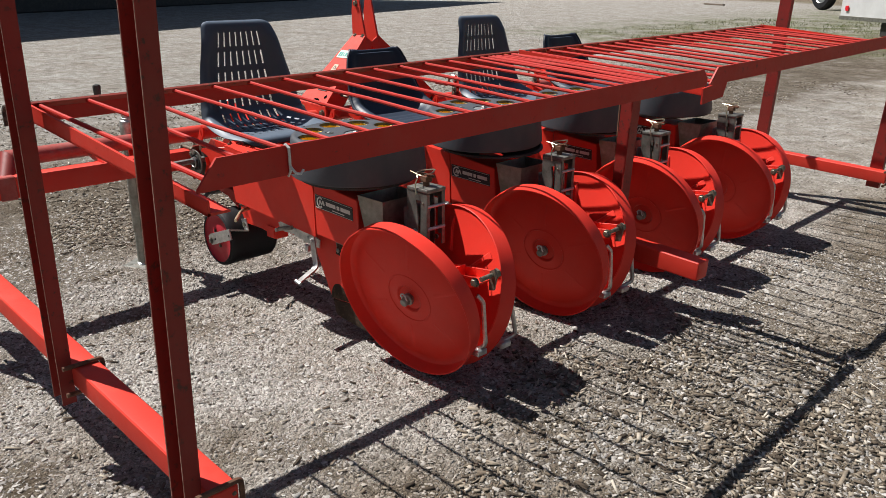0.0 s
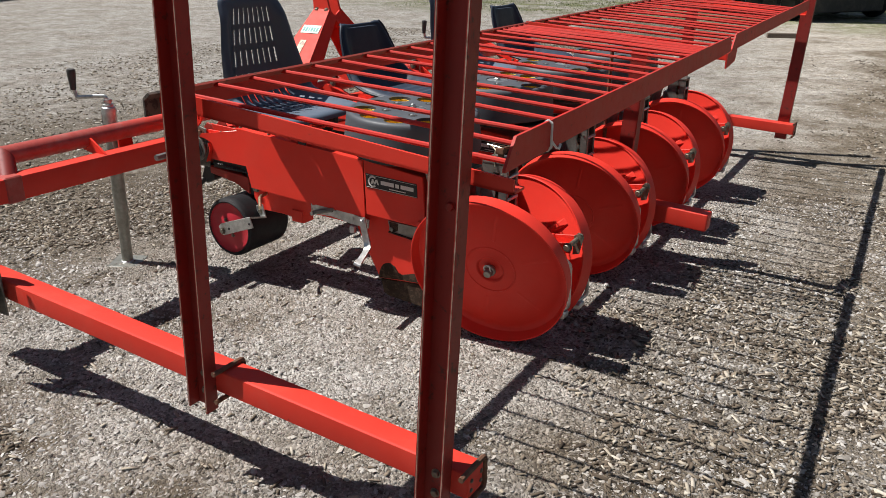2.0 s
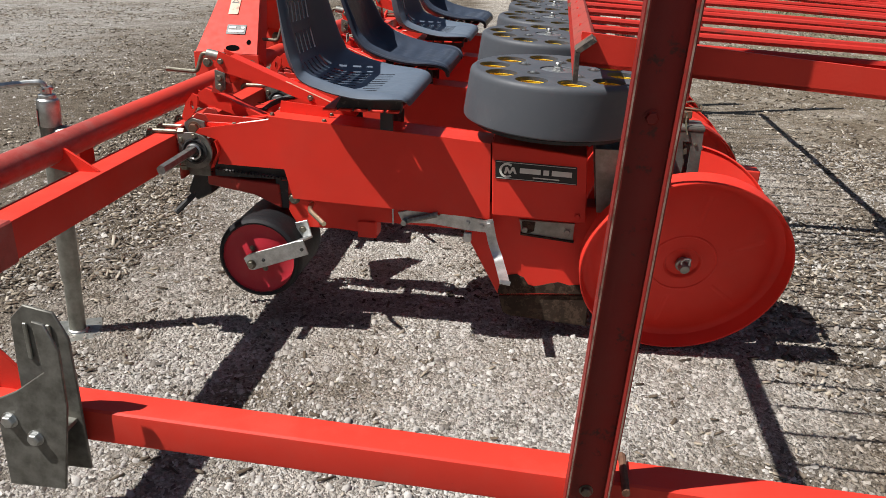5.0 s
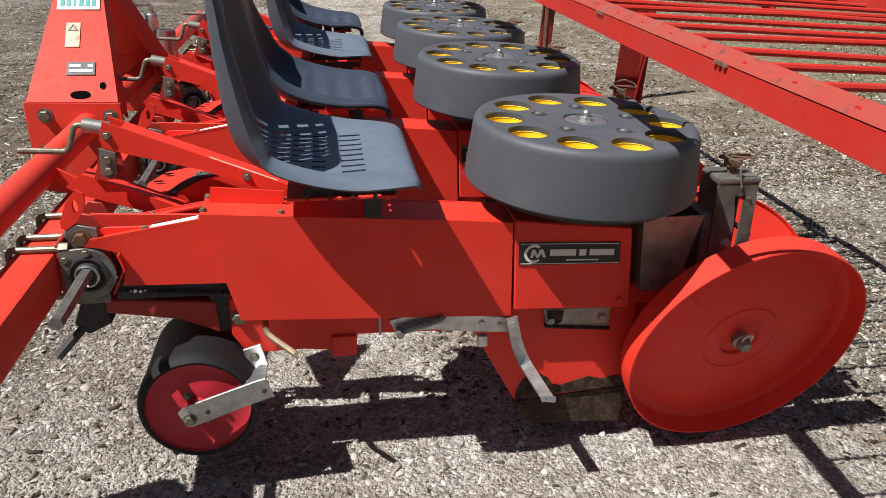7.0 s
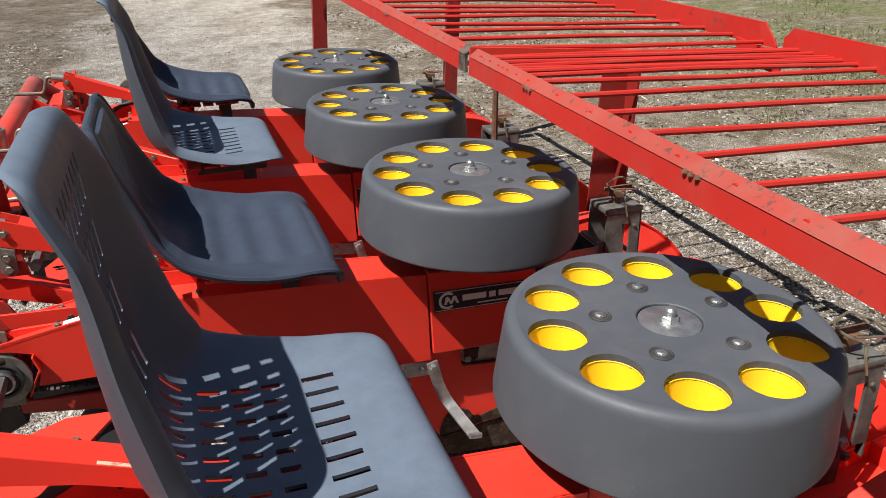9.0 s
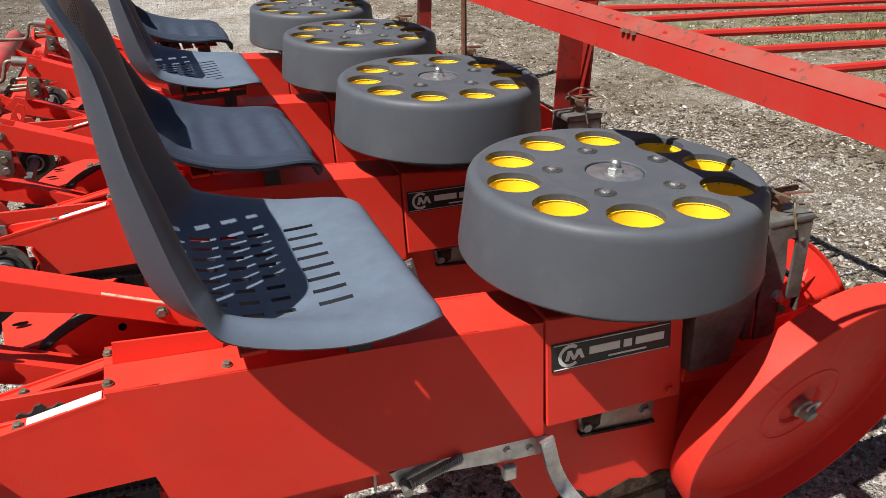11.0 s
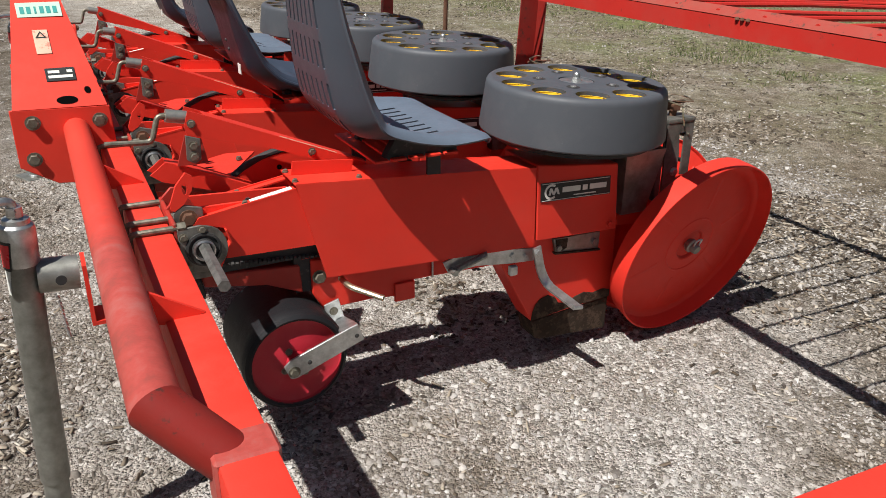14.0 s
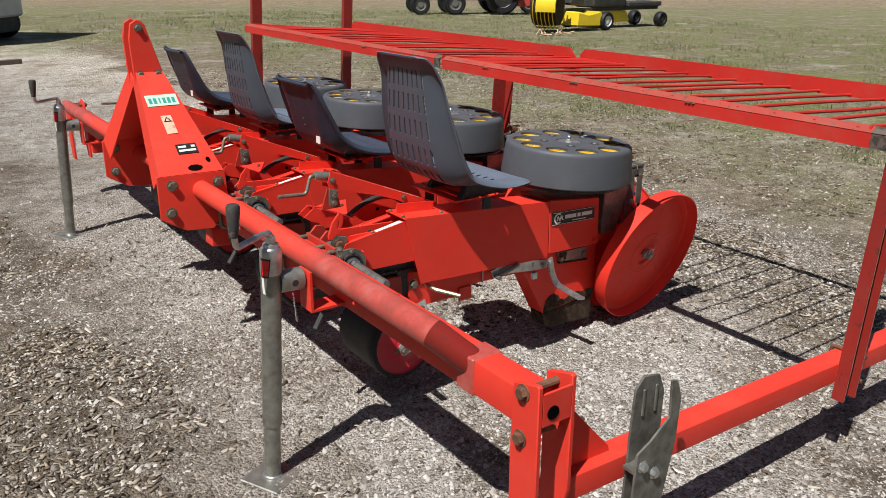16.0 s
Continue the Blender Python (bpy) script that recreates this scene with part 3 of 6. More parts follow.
    part("tool_socket", lathe(bm_new(), [(0.028, 0.56), (0.034, 0.56), (0.034, 0.70), (0.026, 0.70), (0.026, 0.57)], pose(0.70, 2.02, 0), 20), STEEL, f)
    return f


tool_frame()


def fold_bracket(y, s):
    """A folded galvanised bracket that sits astride a side arm."""
    c = thing("fold_bracket", SET @ pose(0, 0, -0.022), "galvanised folded steel bracket clamped over the side arm", "bracket", "brackets on the side arms")

    def sheet(outline, at, t=0.006):
        return prism(bm_new(), outline, min(at, at + s * t), max(at, at + s * t), "y", 0.0015)

    front = part("front_plate", sheet([(0.945, 0.235), (1.045, 0.235), (1.075, 0.40), (1.078, 0.50), (1.06, 0.545), (1.04, 0.55), (1.045, 0.46), (0.99, 0.42), (0.95, 0.40)], y - s * 0.012), GALV_DARK, c)
    part("rear_plate", sheet([(0.965, 0.25), (1.07, 0.25), (1.07, 0.50), (1.05, 0.545), (1.0, 0.555), (0.975, 0.53), (0.97, 0.45)], y + s * 0.028), GALV_DARK, c)
    part("saddle", box(bm_new(), 0.955, 1.06, min(y - s * 0.01, y + s * 0.03), max(y - s * 0.01, y + s * 0.03), 0.345, 0.352), GALV_DULL, c)
    for x in (1.0, 1.04):
        part("slot_lip", box(bm_new(), x - 0.004, x + 0.004, min(y + s * 0.024, y + s * 0.028), max(y + s * 0.024, y + s * 0.028), 0.46, 0.525, 0.0015), GALV_DULL, c)
    for x, z in ((0.97, 0.365), (1.01, 0.335)):
        part("bolt", bolt(bm_new(), face_to(x, y - s * 0.012, z, (0, -s, 0)), 0.011, 0.01), GALV, front)
    return c


fold_bracket(-0.818, 1)
fold_bracket(mirrored(-0.818), -1)


# ---- tray rack ----
# The rack rises a little towards its far end.
RACK = Matrix.Translation((0, -0.745, 0.0125)) @ Matrix.Rotation(0.006, 4, "X") @ Matrix.Translation((0, 0.745, 0))


def tray_rack():
    r = thing("tray_rack", RACK, "red slatted steel tray rack on tall angle-iron posts", "tray rack")
    y_near, y_far, gap = -0.745, 3.345, 1.14
    # the outer rail runs slightly askew
    outer = lambda y: 2.70 - 0.02 * (y + 0.56)

    def askew(bm):
        for v in bm.verts:
            v.co.x += outer(v.co.y) - 2.70
        return bm

    for y0, y1, cut0, cut1 in ((y_near - 0.007, gap - 0.012, 0.042, 0.03), (gap + 0.012, y_far, 0.05, 0.03)):
        start = y0 - 0.041 if y0 < 0 else y0
        burnt = start + 0.042
        front = [(1.828, 0.916), (1.834, 0.916), (1.834, 0.952), (1.8285, 0.9535)]
        leaning = [(1.8275, 0.9555), (1.8335, 0.9520), (1.8535, 0.967), (1.8485, 0.971)]
        rail = part("inner_rail", prism(bm_new(), front, burnt, y1, "y"), RED_RAIL, r, "red angle-iron rail with a dirty leaning upper flange")
        part("upper_flange", prism(bm_new(), leaning, burnt, y1, "y"), RED_DUSTY_TOP, rail, "weathered leaning upper flange")
        bm = prism(bm_new(), front, start, burnt - 0.0005, "y")
        prism(bm, leaning, start, burnt - 0.0005, "y")
        part("scorched_end", bm, SCORCHED, rail, "scorched bare end of the rail")
        for k in range(3):
            yb = y0 + (y1 - y0) * (0.3 + 0.27 * k)
            for d in (-0.014, 0.0, 0.013):
                part("weld_bead", lathe(bm_new(), [(0.0005, 0.003), (0.004, 0.002), (0.0055, -0.002)], pose(1.8275, yb + d, 0.954), 8), RUST, rail)
        bm = bm_new()
        prism(bm, [(y0, 0.906), (y1, 0.906), (y1, 0.935), (y1 - cut1, 0.963), (y0 + cut0, 0.963), (y0, 0.912)], 2.697, 2.703, "x")
        part("outer_rail", askew(bm), RED_RAIL, r, "red angle-iron rail with cut corners")
    bars = []
    y = y_near + 0.035
    while y < y_far - 0.03:
        if abs(y - gap) > 0.02:
            bars.append(y)
        y += 0.1195
    bars += [gap - 0.02 - 0.045 * k for k in range(1, 6)]
    for i, y in enumerate(sorted(bars)):
        sag = 0.004 * math.sin(i * 2.3)
        part("slat", rod(bm_new(), [(1.836, y, 0.960), (2.25, y + sag, 0.938 + sag), (outer(y) - 0.002, y, 0.914)], 0.0055, 8), RED_RAIL, r)
    for y in (y_near, gap, y_far - 0.006):
        tip = 2.72 if y < 0 else outer(y) - 0.005
        at = lambda z0, z1: z0 + (z1 - z0) * (tip - 1.836) / 0.884
        bm = bm_new()
        prism(bm, [(1.836, 0.930), (tip, at(0.930, 0.866)), (tip, at(0.9725, 0.894)), (1.836, 0.9725)], y, y + 0.006, "y")
        w = 0.045 if y < 2 else -0.045
        prism(bm, [(1.836, 0.930), (tip, at(0.930, 0.866)), (tip, at(0.935, 0.871)), (1.836, 0.935)], min(y, y + w), max(y, y + w), "y")
        part("cross_beam", bm, RED_BRIGHT, r, "bright red angle-iron cross beam")
    for x in (1.866, 2.546):
        for y, s, low in ((-0.768, 1, 0.205), (3.392, -1, 0.172)):
            w, a, t = 0.067, 0.036, 0.006
            bm = bm_new()
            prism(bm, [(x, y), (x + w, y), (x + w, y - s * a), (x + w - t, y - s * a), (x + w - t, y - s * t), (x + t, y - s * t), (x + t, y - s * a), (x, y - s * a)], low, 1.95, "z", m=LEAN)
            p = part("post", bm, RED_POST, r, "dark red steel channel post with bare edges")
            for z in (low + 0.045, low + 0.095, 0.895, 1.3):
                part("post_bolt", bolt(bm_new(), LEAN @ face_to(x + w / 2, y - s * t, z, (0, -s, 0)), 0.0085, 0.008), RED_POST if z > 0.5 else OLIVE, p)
            for xe in (x + t * 0.3, x + w - t * 0.7):
                part("bare_edge", box(bm_new(), xe, xe + t * 0.4, y - s * a - 0.0005, y - s * a + 0.0005, low + 0.005, 1.948, 0, LEAN), RUST_EDGE, p, "bare worn steel edge")
    bm = bm_new()
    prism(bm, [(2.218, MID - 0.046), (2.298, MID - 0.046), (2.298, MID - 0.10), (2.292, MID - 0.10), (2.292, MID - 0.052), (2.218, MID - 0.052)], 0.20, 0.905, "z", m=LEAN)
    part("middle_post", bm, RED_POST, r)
    bm = bm_new()
    prism(bm, [(gap - 0.02, 0.845), (gap + 0.13, 0.855), (gap + 0.15, 0.89), (gap + 0.155, 0.912), (gap - 0.02, 0.898)], 2.69, 2.696, "x")
    part("joint_bracket", askew(bm), RED_RAIL, r)
    cord = bm_new()
    rod(cord, [(2.70, -0.568, 0.978), (2.7075, -0.566, 0.972), (2.7075, -0.565, 0.926), (2.70, -0.565, 0.917), (2.6925, -0.565, 0.926), (2.6925, -0.566, 0.972), (2.70, -0.568, 0.978)], 0.0028, 6)
    rod(cord, [(2.709, -0.565, 0.936), (2.716, -0.559, 0.924), (2.717, -0.549, 0.921), (2.716, -0.541, 0.928)], 0.0026, 6)
    tagged(part("tie_cord", cord, TIE, None), "white cord knotted round the rack rail", "cord")
    return r


tray_rack()


# ---- planting unit ----
def carousel_top(bm, r_in, r_out, z, ring, hole, phase, steps=22):
    """The drum's top plate: ten sectors, each with a round hole."""
    half = radians(18)
    c0 = Vector((ring, 0))
    ways = {round(2 * math.pi * i / steps, 6) for i in range(steps)}
    for r in (r_in, r_out):
        for s in (-1, 1):
            q = Vector((r * math.cos(half), s * r * math.sin(half))) - c0
            ways.add(round(math.atan2(q.y, q.x) % (2 * math.pi), 6))
    ways = sorted(ways)
    for k in range(10):
        turn = Matrix.Rotation(radians(phase + 36 * k), 2)
        inner, outer = [], []
        for a in ways:
            d = Vector((math.cos(a), math.sin(a)))
            lo, hi = hole, 0.4
            for _ in range(40):
                t = (lo + hi) / 2
                p = c0 + d * t
                if r_in < p.length < r_out and abs(math.atan2(p.y, p.x)) < half:
                    lo = t
                else:
                    hi = t
            p, q = turn @ (c0 + d * hole), turn @ (c0 + d * lo)
            inner.append((bm.verts.new((p.x, p.y, z - 0.002)), bm.verts.new((p.x, p.y, z - 0.03))))
            outer.append(bm.verts.new((q.x, q.y, z)))
        for i in range(len(ways)):
            j = (i + 1) % len(ways)
            bm.faces.new((inner[i][0], inner[j][0], outer[j], outer[i]))
            bm.faces.new((inner[i][1], inner[j][1], inner[j][0], inner[i][0]))
    bmesh.ops.remove_doubles(bm, verts=bm.verts[:], dist=0.0004)


# the middle of a drum's top, in its unit
DRUM = (1.816, 0.004, 0.7586)


def planting_unit():
    u = thing("planting_unit", SET @ pose(0, 0.3, 0), "red transplanter unit with grey cup carousel and press wheels", "planting unit", "planting units on the toolbar")
    # covers of folded sheet
    side = [(1.05, 0.615), (1.108, 0.386), (1.66, 0.362), (1.655, 0.572), (1.525, 0.583), (1.21, 0.604)]
    for s in (-1, 1):
        bm = prism(bm_new(), side, *((-0.08, -0.076) if s < 0 else (0.032, 0.036)))
        if s < 0:
            # folded top flange
            for (xa, za), (xb, zb) in (((1.05, 0.615), (1.21, 0.604)), ((1.21, 0.604), (1.525, 0.583)), ((1.525, 0.583), (1.655, 0.572))):
                prism(bm, [(xa, za), (xb, zb), (xb, zb - 0.004), (xa, za - 0.004)], -0.0785, -0.013)
        else:
            prism(bm, [(1.05, 0.615), (1.21, 0.604), (1.655, 0.572), (1.655, 0.568), (1.21, 0.600), (1.05, 0.611)], -0.012, 0.034)
        part("side_cover", bm, RED, u)
        a, b2 = (-0.073, -0.069) if s < 0 else (0.026, 0.03)
        bm = prism(bm_new(), [(0.834, 0.556), (0.846, 0.570), (1.052, 0.604), (1.097, 0.467), (0.893, 0.472), (0.904, 0.512), (0.897, 0.540), (0.860, 0.552)], a, b2)
        prism(bm, [(0.841, 0.564), (1.052, 0.602), (1.052, 0.598), (0.841, 0.560)], a if s < 0 else 0.008, -0.05 if s < 0 else b2)
        cover = part("front_cover", bm, RED, u)
        part("bent_lip", prism(bm_new(), [(0.897, 0.541), (0.905, 0.512), (0.879, 0.461), (0.876, 0.462), (0.9015, 0.512), (0.894, 0.540)], *((-0.088, -0.066) if s < 0 else (0.024, 0.045))), RED, cover)
        if s < 0:
            part("paper_label", prism(bm_new(), [(0.955, 0.5872), (1.045, 0.6035), (1.045, 0.6015), (0.955, 0.5852)], -0.07, -0.052), WHITE_STICKER, cover, "dirty white paper label")
        for x, z in ((1.055, 0.6155), (0.945, 0.583), (1.20, 0.605)):
            part("cover_bolt", bolt(bm_new(), face_to(x, -0.06 if s < 0 else 0.015, z, (0, 0, 1)), 0.0055, 0.006), OLIVE, u)
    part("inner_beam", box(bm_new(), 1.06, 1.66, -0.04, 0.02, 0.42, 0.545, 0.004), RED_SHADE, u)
    bm = prism(bm_new(), [(1.658, 0.577), (1.666, 0.374), (1.92, 0.366), (1.908, 0.55)], -0.08, 0.08, bevel=0.003)
    rear = part("rear_cover", bm, RED, u)
    for s in (-1, 1):
        a = s * 0.0805
        lift = lambda d: (min(a, a + s * d), max(a, a + s * d))
        stick = part("maker_sticker", prism(bm_new(), [(1.669, 0.529), (1.884, 0.521), (1.887, 0.472), (1.671, 0.479)], *lift(0.0015)), BLACK_STICKER, rear, "black maker's sticker with pale emblem and lines")
        bm = bm_new()
        # pale border line, round emblem and bars in place of the name
        for q in ([(1.672, 0.5265), (1.881, 0.5185), (1.881, 0.5172), (1.672, 0.5252)], [(1.674, 0.4822), (1.884, 0.4748), (1.884, 0.4735), (1.674, 0.4809)], [(1.735, 0.511), (1.79, 0.509), (1.79, 0.495), (1.735, 0.497)], [(1.797, 0.5085), (1.812, 0.508), (1.812, 0.494), (1.797, 0.4945)], [(1.819, 0.508), (1.872, 0.506), (1.872, 0.492), (1.819, 0.494)], [(1.77, 0.4875), (1.84, 0.485), (1.84, 0.482), (1.77, 0.4845)]):
            prism(bm, q, *lift(0.0023))
        ring = bmesh.new()
        n = 22
        ca = [math.pi * (0.28 + 1.44 * i / n) for i in range(n + 1)]
        for i in range(n):
            q = []
            for rr, aa in ((0.0205, ca[i]), (0.0205, ca[i + 1]), (0.0145, ca[i + 1]), (0.0145, ca[i])):
                q.append(ring.verts.new((1.701 + rr * math.cos(aa), a + s * 0.0023, 0.503 + rr * math.sin(aa))))
            ring.faces.new(q)
        join(bm, ring)
        prism(bm, [(1.693, 0.494), (1.697, 0.512), (1.703, 0.512), (1.709, 0.500), (1.713, 0.512), (1.72, 0.512), (1.727, 0.494), (1.721, 0.494), (1.717, 0.503), (1.711, 0.494), (1.706, 0.494), (1.702, 0.503), (1.699, 0.494)], *lift(0.0023))
        part("sticker_print", bm, WHITE_STICKER, stick)
    part("rear_screw", bolt(bm_new(), face_to(1.895, -0.08, 0.385, (0, -1, 0)), 0.008, 0.006), RED, rear)
    # opener shoe
    op = part("opener", prism(bm_new(), [(1.58, 0.40), (1.592, 0.30), (1.69, 0.118), (1.952, 0.14), (1.955, 0.40)], -0.04, 0.04, bevel=0.003), RED, u)
    part("shoe", prism(bm_new(), [(1.692, 0.116), (1.705, 0.062), (1.725, 0.052), (1.948, 0.036), (1.951, 0.138), (1.90, 0.134), (1.78, 0.125), (1.772, 0.122), (1.755, 0.1205)], -0.037, 0.037, bevel=0.003), WORN, op, "earth-worn steel shoe of the opener")
    crust = bm_new()
    for w in (-1, 1):
        yy = sorted((w * 0.0405, w * 0.0422))
        prism(crust, [(1.689, 0.1215), (1.704, 0.1225), (1.755, 0.1275), (1.80, 0.133), (1.90, 0.1385), (1.949, 0.1415), (1.949, 0.162), (1.925, 0.17), (1.89, 0.164), (1.86, 0.172), (1.835, 0.166), (1.81, 0.158), (1.79, 0.153), (1.775, 0.158), (1.762, 0.178), (1.74, 0.188), (1.722, 0.184), (1.71, 0.178), (1.70, 0.165), (1.692, 0.145)], *yy)
    part("earth_crust", crust, WORN, op, "brown earth worn into the paint")
    bm = bm_new()
    prism(bm, [(1.74, 0.355), (1.891, 0.352), (1.889, 0.303), (1.749, 0.317)], -0.05, -0.0415)
    for x in (1.757, 1.872):
        bolt(bm, face_to(x, -0.05, 0.328, (0, -1, 0)), 0.009, 0.008)
    brk = part("galvanised_bracket", bm, GALV_DULL, op, "dull galvanised bracket with earth on it")
    bm = prism(bm_new(), [(1.747, 0.352), (1.785, 0.351), (1.782, 0.325), (1.768, 0.318), (1.752, 0.32)], -0.0525, -0.0505)
    prism(bm, [(1.745, 0.3175), (1.892, 0.3035), (1.892, 0.2985), (1.745, 0.3125)], -0.056, -0.0415)
    part("earthy_lip", bm, WORN, brk, "lip of the bracket caked with earth")
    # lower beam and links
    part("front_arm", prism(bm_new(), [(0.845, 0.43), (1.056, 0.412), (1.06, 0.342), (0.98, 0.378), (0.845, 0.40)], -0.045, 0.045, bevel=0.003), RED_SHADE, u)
    bm = prism(bm_new(), [(1.082, 0.42), (1.6, 0.40), (1.6, 0.312), (1.382, 0.318), (1.338, 0.318), (1.337, 0.268), (1.296, 0.270), (1.295, 0.283), (1.225, 0.29), (1.108, 0.288), (1.082, 0.335)], -0.045, 0.015, bevel=0.003)
    lower = part("lower_beam", bm, RED, u)
    part("beam_block", box(bm_new(), 1.284, 1.337, -0.0535, -0.0455, 0.272, 0.32, 0.002), RED, lower)
    part("beam_rod", rod(bm_new(), [(1.386, -0.05, 0.40), (1.386, -0.05, 0.318)], 0.0028, 6), GALV, lower)
    # dark block stands in for the shade of the gap before the lower beam
    part("gap_fill", box(bm_new(), 1.045, 1.09, -0.038, 0.038, 0.342, 0.45), DARK, u)
    chain = bm_new()
    for i in range(26):
        xx = 0.875 + 0.0098 * i
        rod(chain, [(xx, -0.05, 0.449 - 0.02 * i / 26), (xx + 0.006, -0.05, 0.449 - 0.02 * (i + 1) / 26)], 0.0058 if i % 2 else 0.0042, 6)
    part("drive_chain", chain, DARK, u, "greasy black roller chain")
    # black strip painted in for the shaded slot behind the chain
    part("slot_fill", box(bm_new(), 0.87, 1.10, -0.044, 0.044, 0.428, 0.466), DARK, u)
    # unseen toothed disc, added to darken the open cavity between the covers
    cavity_disc = bm_new()
    teeth = []
    for i in range(48):
        rr = 0.052 if i % 4 < 2 else 0.045
        teeth.append((0.965 + rr * math.cos(math.pi * i / 24), 0.525 + rr * math.sin(math.pi * i / 24)))
    part("cavity_disc", prism(cavity_disc, teeth, -0.012, -0.004), DARK, u, "black toothed disc added to darken the cavity")
    for x, z, rr in ((1.10, 0.375, 0.013), (1.30, 0.30, 0.008)):
        part("beam_bolt", bolt(bm_new(), face_to(x, -0.045, z, (0, -1, 0)), rr, rr * 0.95), OLIVE if rr > 0.01 else RED, lower)
    pin = part("lock_pin", rod(bm_new(), bent([(1.15, -0.03, 0.362), (1.155, -0.088, 0.358), (1.215, -0.15, 0.342)], 0.02), 0.007, 10), ZINC, u)
    # galvanised latch plate, spring and foot lever
    latch = part("latch_plate", prism(bm_new(), [(1.404, 0.362), (1.418, 0.332), (1.50, 0.335), (1.60, 0.322), (1.668, 0.318), (1.672, 0.352), (1.53, 0.372), (1.52, 0.36), (1.47, 0.38)], -0.073, -0.067, bevel=0.001), GALV, u)
    bm = bm_new()
    coil = [(1.432 + 0.085 * i / 168, -0.085 + 0.0072 * math.sin(i * 0.9), 0.343 + 0.024 * i / 168 + 0.0072 * math.cos(i * 0.9)) for i in range(169)]
    rod(bm, coil, 0.0018, 5)
    rod(bm, [(1.425, -0.075, 0.34), (1.425, -0.10, 0.34)], 0.008, 8)
    part("spring", bm, GALV_DULL, latch, "dark tightly wound spring")
    for x, z in ((1.64, 0.337), (1.60, 0.345)):
        part("latch_bolt", bolt(bm_new(), face_to(x, -0.073, z, (0, -1, 0)), 0.006, 0.005), GALV, latch)
    part("latch_stop", box(bm_new(), 1.59, 1.612, -0.085, -0.07, 0.292, 0.318, 0.002), GALV, latch)
    b = bmesh.new()
    path = bent([(1.658, -0.095, 0.365), (1.672, -0.097, 0.30), (1.69, -0.105, 0.258), (1.716, -0.205, 0.232)], 0.03, 4)
    side_v = Vector((0.95, 0.12, 0.12)).normalized() * 0.013
    prev = None
    for i, p in enumerate(path):
        d = (path[min(i + 1, len(path) - 1)] - path[max(i - 1, 0)]).normalized()
        sd = (side_v - d * side_v.dot(d)).normalized() * 0.0125
        nn = d.cross(sd).normalized() * 0.003
        row = [b.verts.new(p + sd + nn), b.verts.new(p - sd + nn), b.verts.new(p - sd - nn), b.verts.new(p + sd - nn)]
        if prev:
            for k in range(4):
                b.faces.new((prev[k], prev[(k + 1) % 4], row[(k + 1) % 4], row[k]))
        else:
            b.faces.new(row)
        prev = row
    b.faces.new(prev[::-1])
    rod(b, [(1.703, -0.207, 0.236), (1.73, -0.205, 0.23)], 0.0065, 8)
    bolt(b, face_to(1.66, -0.098, 0.352, (0, -1, 0)), 0.008, 0.007)
    part("foot_lever", b, GALV, u, "galvanised bent lever")
    # seedling chute
    chute = part("chute", box(bm_new(), 1.955, 2.015, -0.06, 0.06, 0.40, 0.404), GALV_DULL, u, "dull galvanised seedling chute, open at the top")
    for k, (t0, t1) in enumerate((((1.925, -0.09), (2.055, -0.09)), ((2.055, -0.09), (2.055, 0.09)), ((2.055, 0.09), (1.925, 0.09)), ((1.925, 0.09), (1.925, -0.09)))):
        def low(p):
            return (1.985 + (p[0] - 1.99) * 0.62, p[1] * 0.72)
        a0, a1 = low(t0), low(t1)
        c = Vector((1.99, 0, 0))
        q = bmesh.new()
        outer = [Vector((*t0, 0.575)), Vector((*t1, 0.575)), Vector((*a1, 0.395)), Vector((*a0, 0.395))]
        v = [q.verts.new(p) for p in outer] + [q.verts.new(p + (Vector((c.x, c.y, p.z)) - p) * 0.035) for p in outer]
        for f4 in ((0, 1, 2, 3), (7, 6, 5, 4), (0, 4, 5, 1), (1, 5, 6, 2), (2, 6, 7, 3), (3, 7, 4, 0)):
            q.faces.new([v[i] for i in f4])
        part("chute_panel", join(bm_new(), q), GALV_DULL, chute)
    # carousel: a conical drum with a flat top, leaning a little to the rear
    ax = pose(*DRUM) @ Matrix.Rotation(0.035, 4, "Y") @ Matrix.Rotation(0.025, 4, "X")
    drum = bm_new()
    lathe(drum, [(0.10, -0.128), (0.232, -0.129), (0.2365, -0.1275), (0.239, -0.124), (0.2392, -0.119), (0.2288, -0.018), (0.2278, -0.0115), (0.2252, -0.006), (0.2212, -0.0022), (0.2165, -0.0004), (0.2125, 0.0)], ax, 96)
    t = bmesh.new()
    carousel_top(t, 0.112, 0.2128, 0.0, 0.166, 0.0405, -112)
    hub = [(0.1125, 0.0), (0.047, 0.0), (0.0455, -0.0012), (0.0455, -0.006), (0.001, -0.006)]
    lathe(t, hub, Matrix(), 60)
    join(drum, t, ax)
    body = part("carousel", drum, GREY, u, "grey moulded cup carousel drum")
    for k in range(10):
        a = radians(-112 + 36 * k)
        m = ax @ pose(0.166 * math.cos(a), 0.166 * math.sin(a), 0)
        part("cup", lathe(bm_new(), [(0.0392, -0.0128), (0.0402, -0.0120), (0.0402, -0.015), (0.0385, -0.02), (0.033, -0.10), (0.0005, -0.108)], m, 32), YELLOW, body, "yellow plastic seedling cup")
    for k in range(5):
        a = radians(-130 + 72 * k)
        m = ax @ pose(0.096 * math.cos(a), 0.096 * math.sin(a), 0)
        well = lathe(bm_new(), [(0.0165, 0.0006), (0.0145, 0.0014), (0.0130, 0.0002), (0.0125, 0.0008), (0.0005, 0.0008)], m, 20)
        part("screw_socket", well, DARK, body)
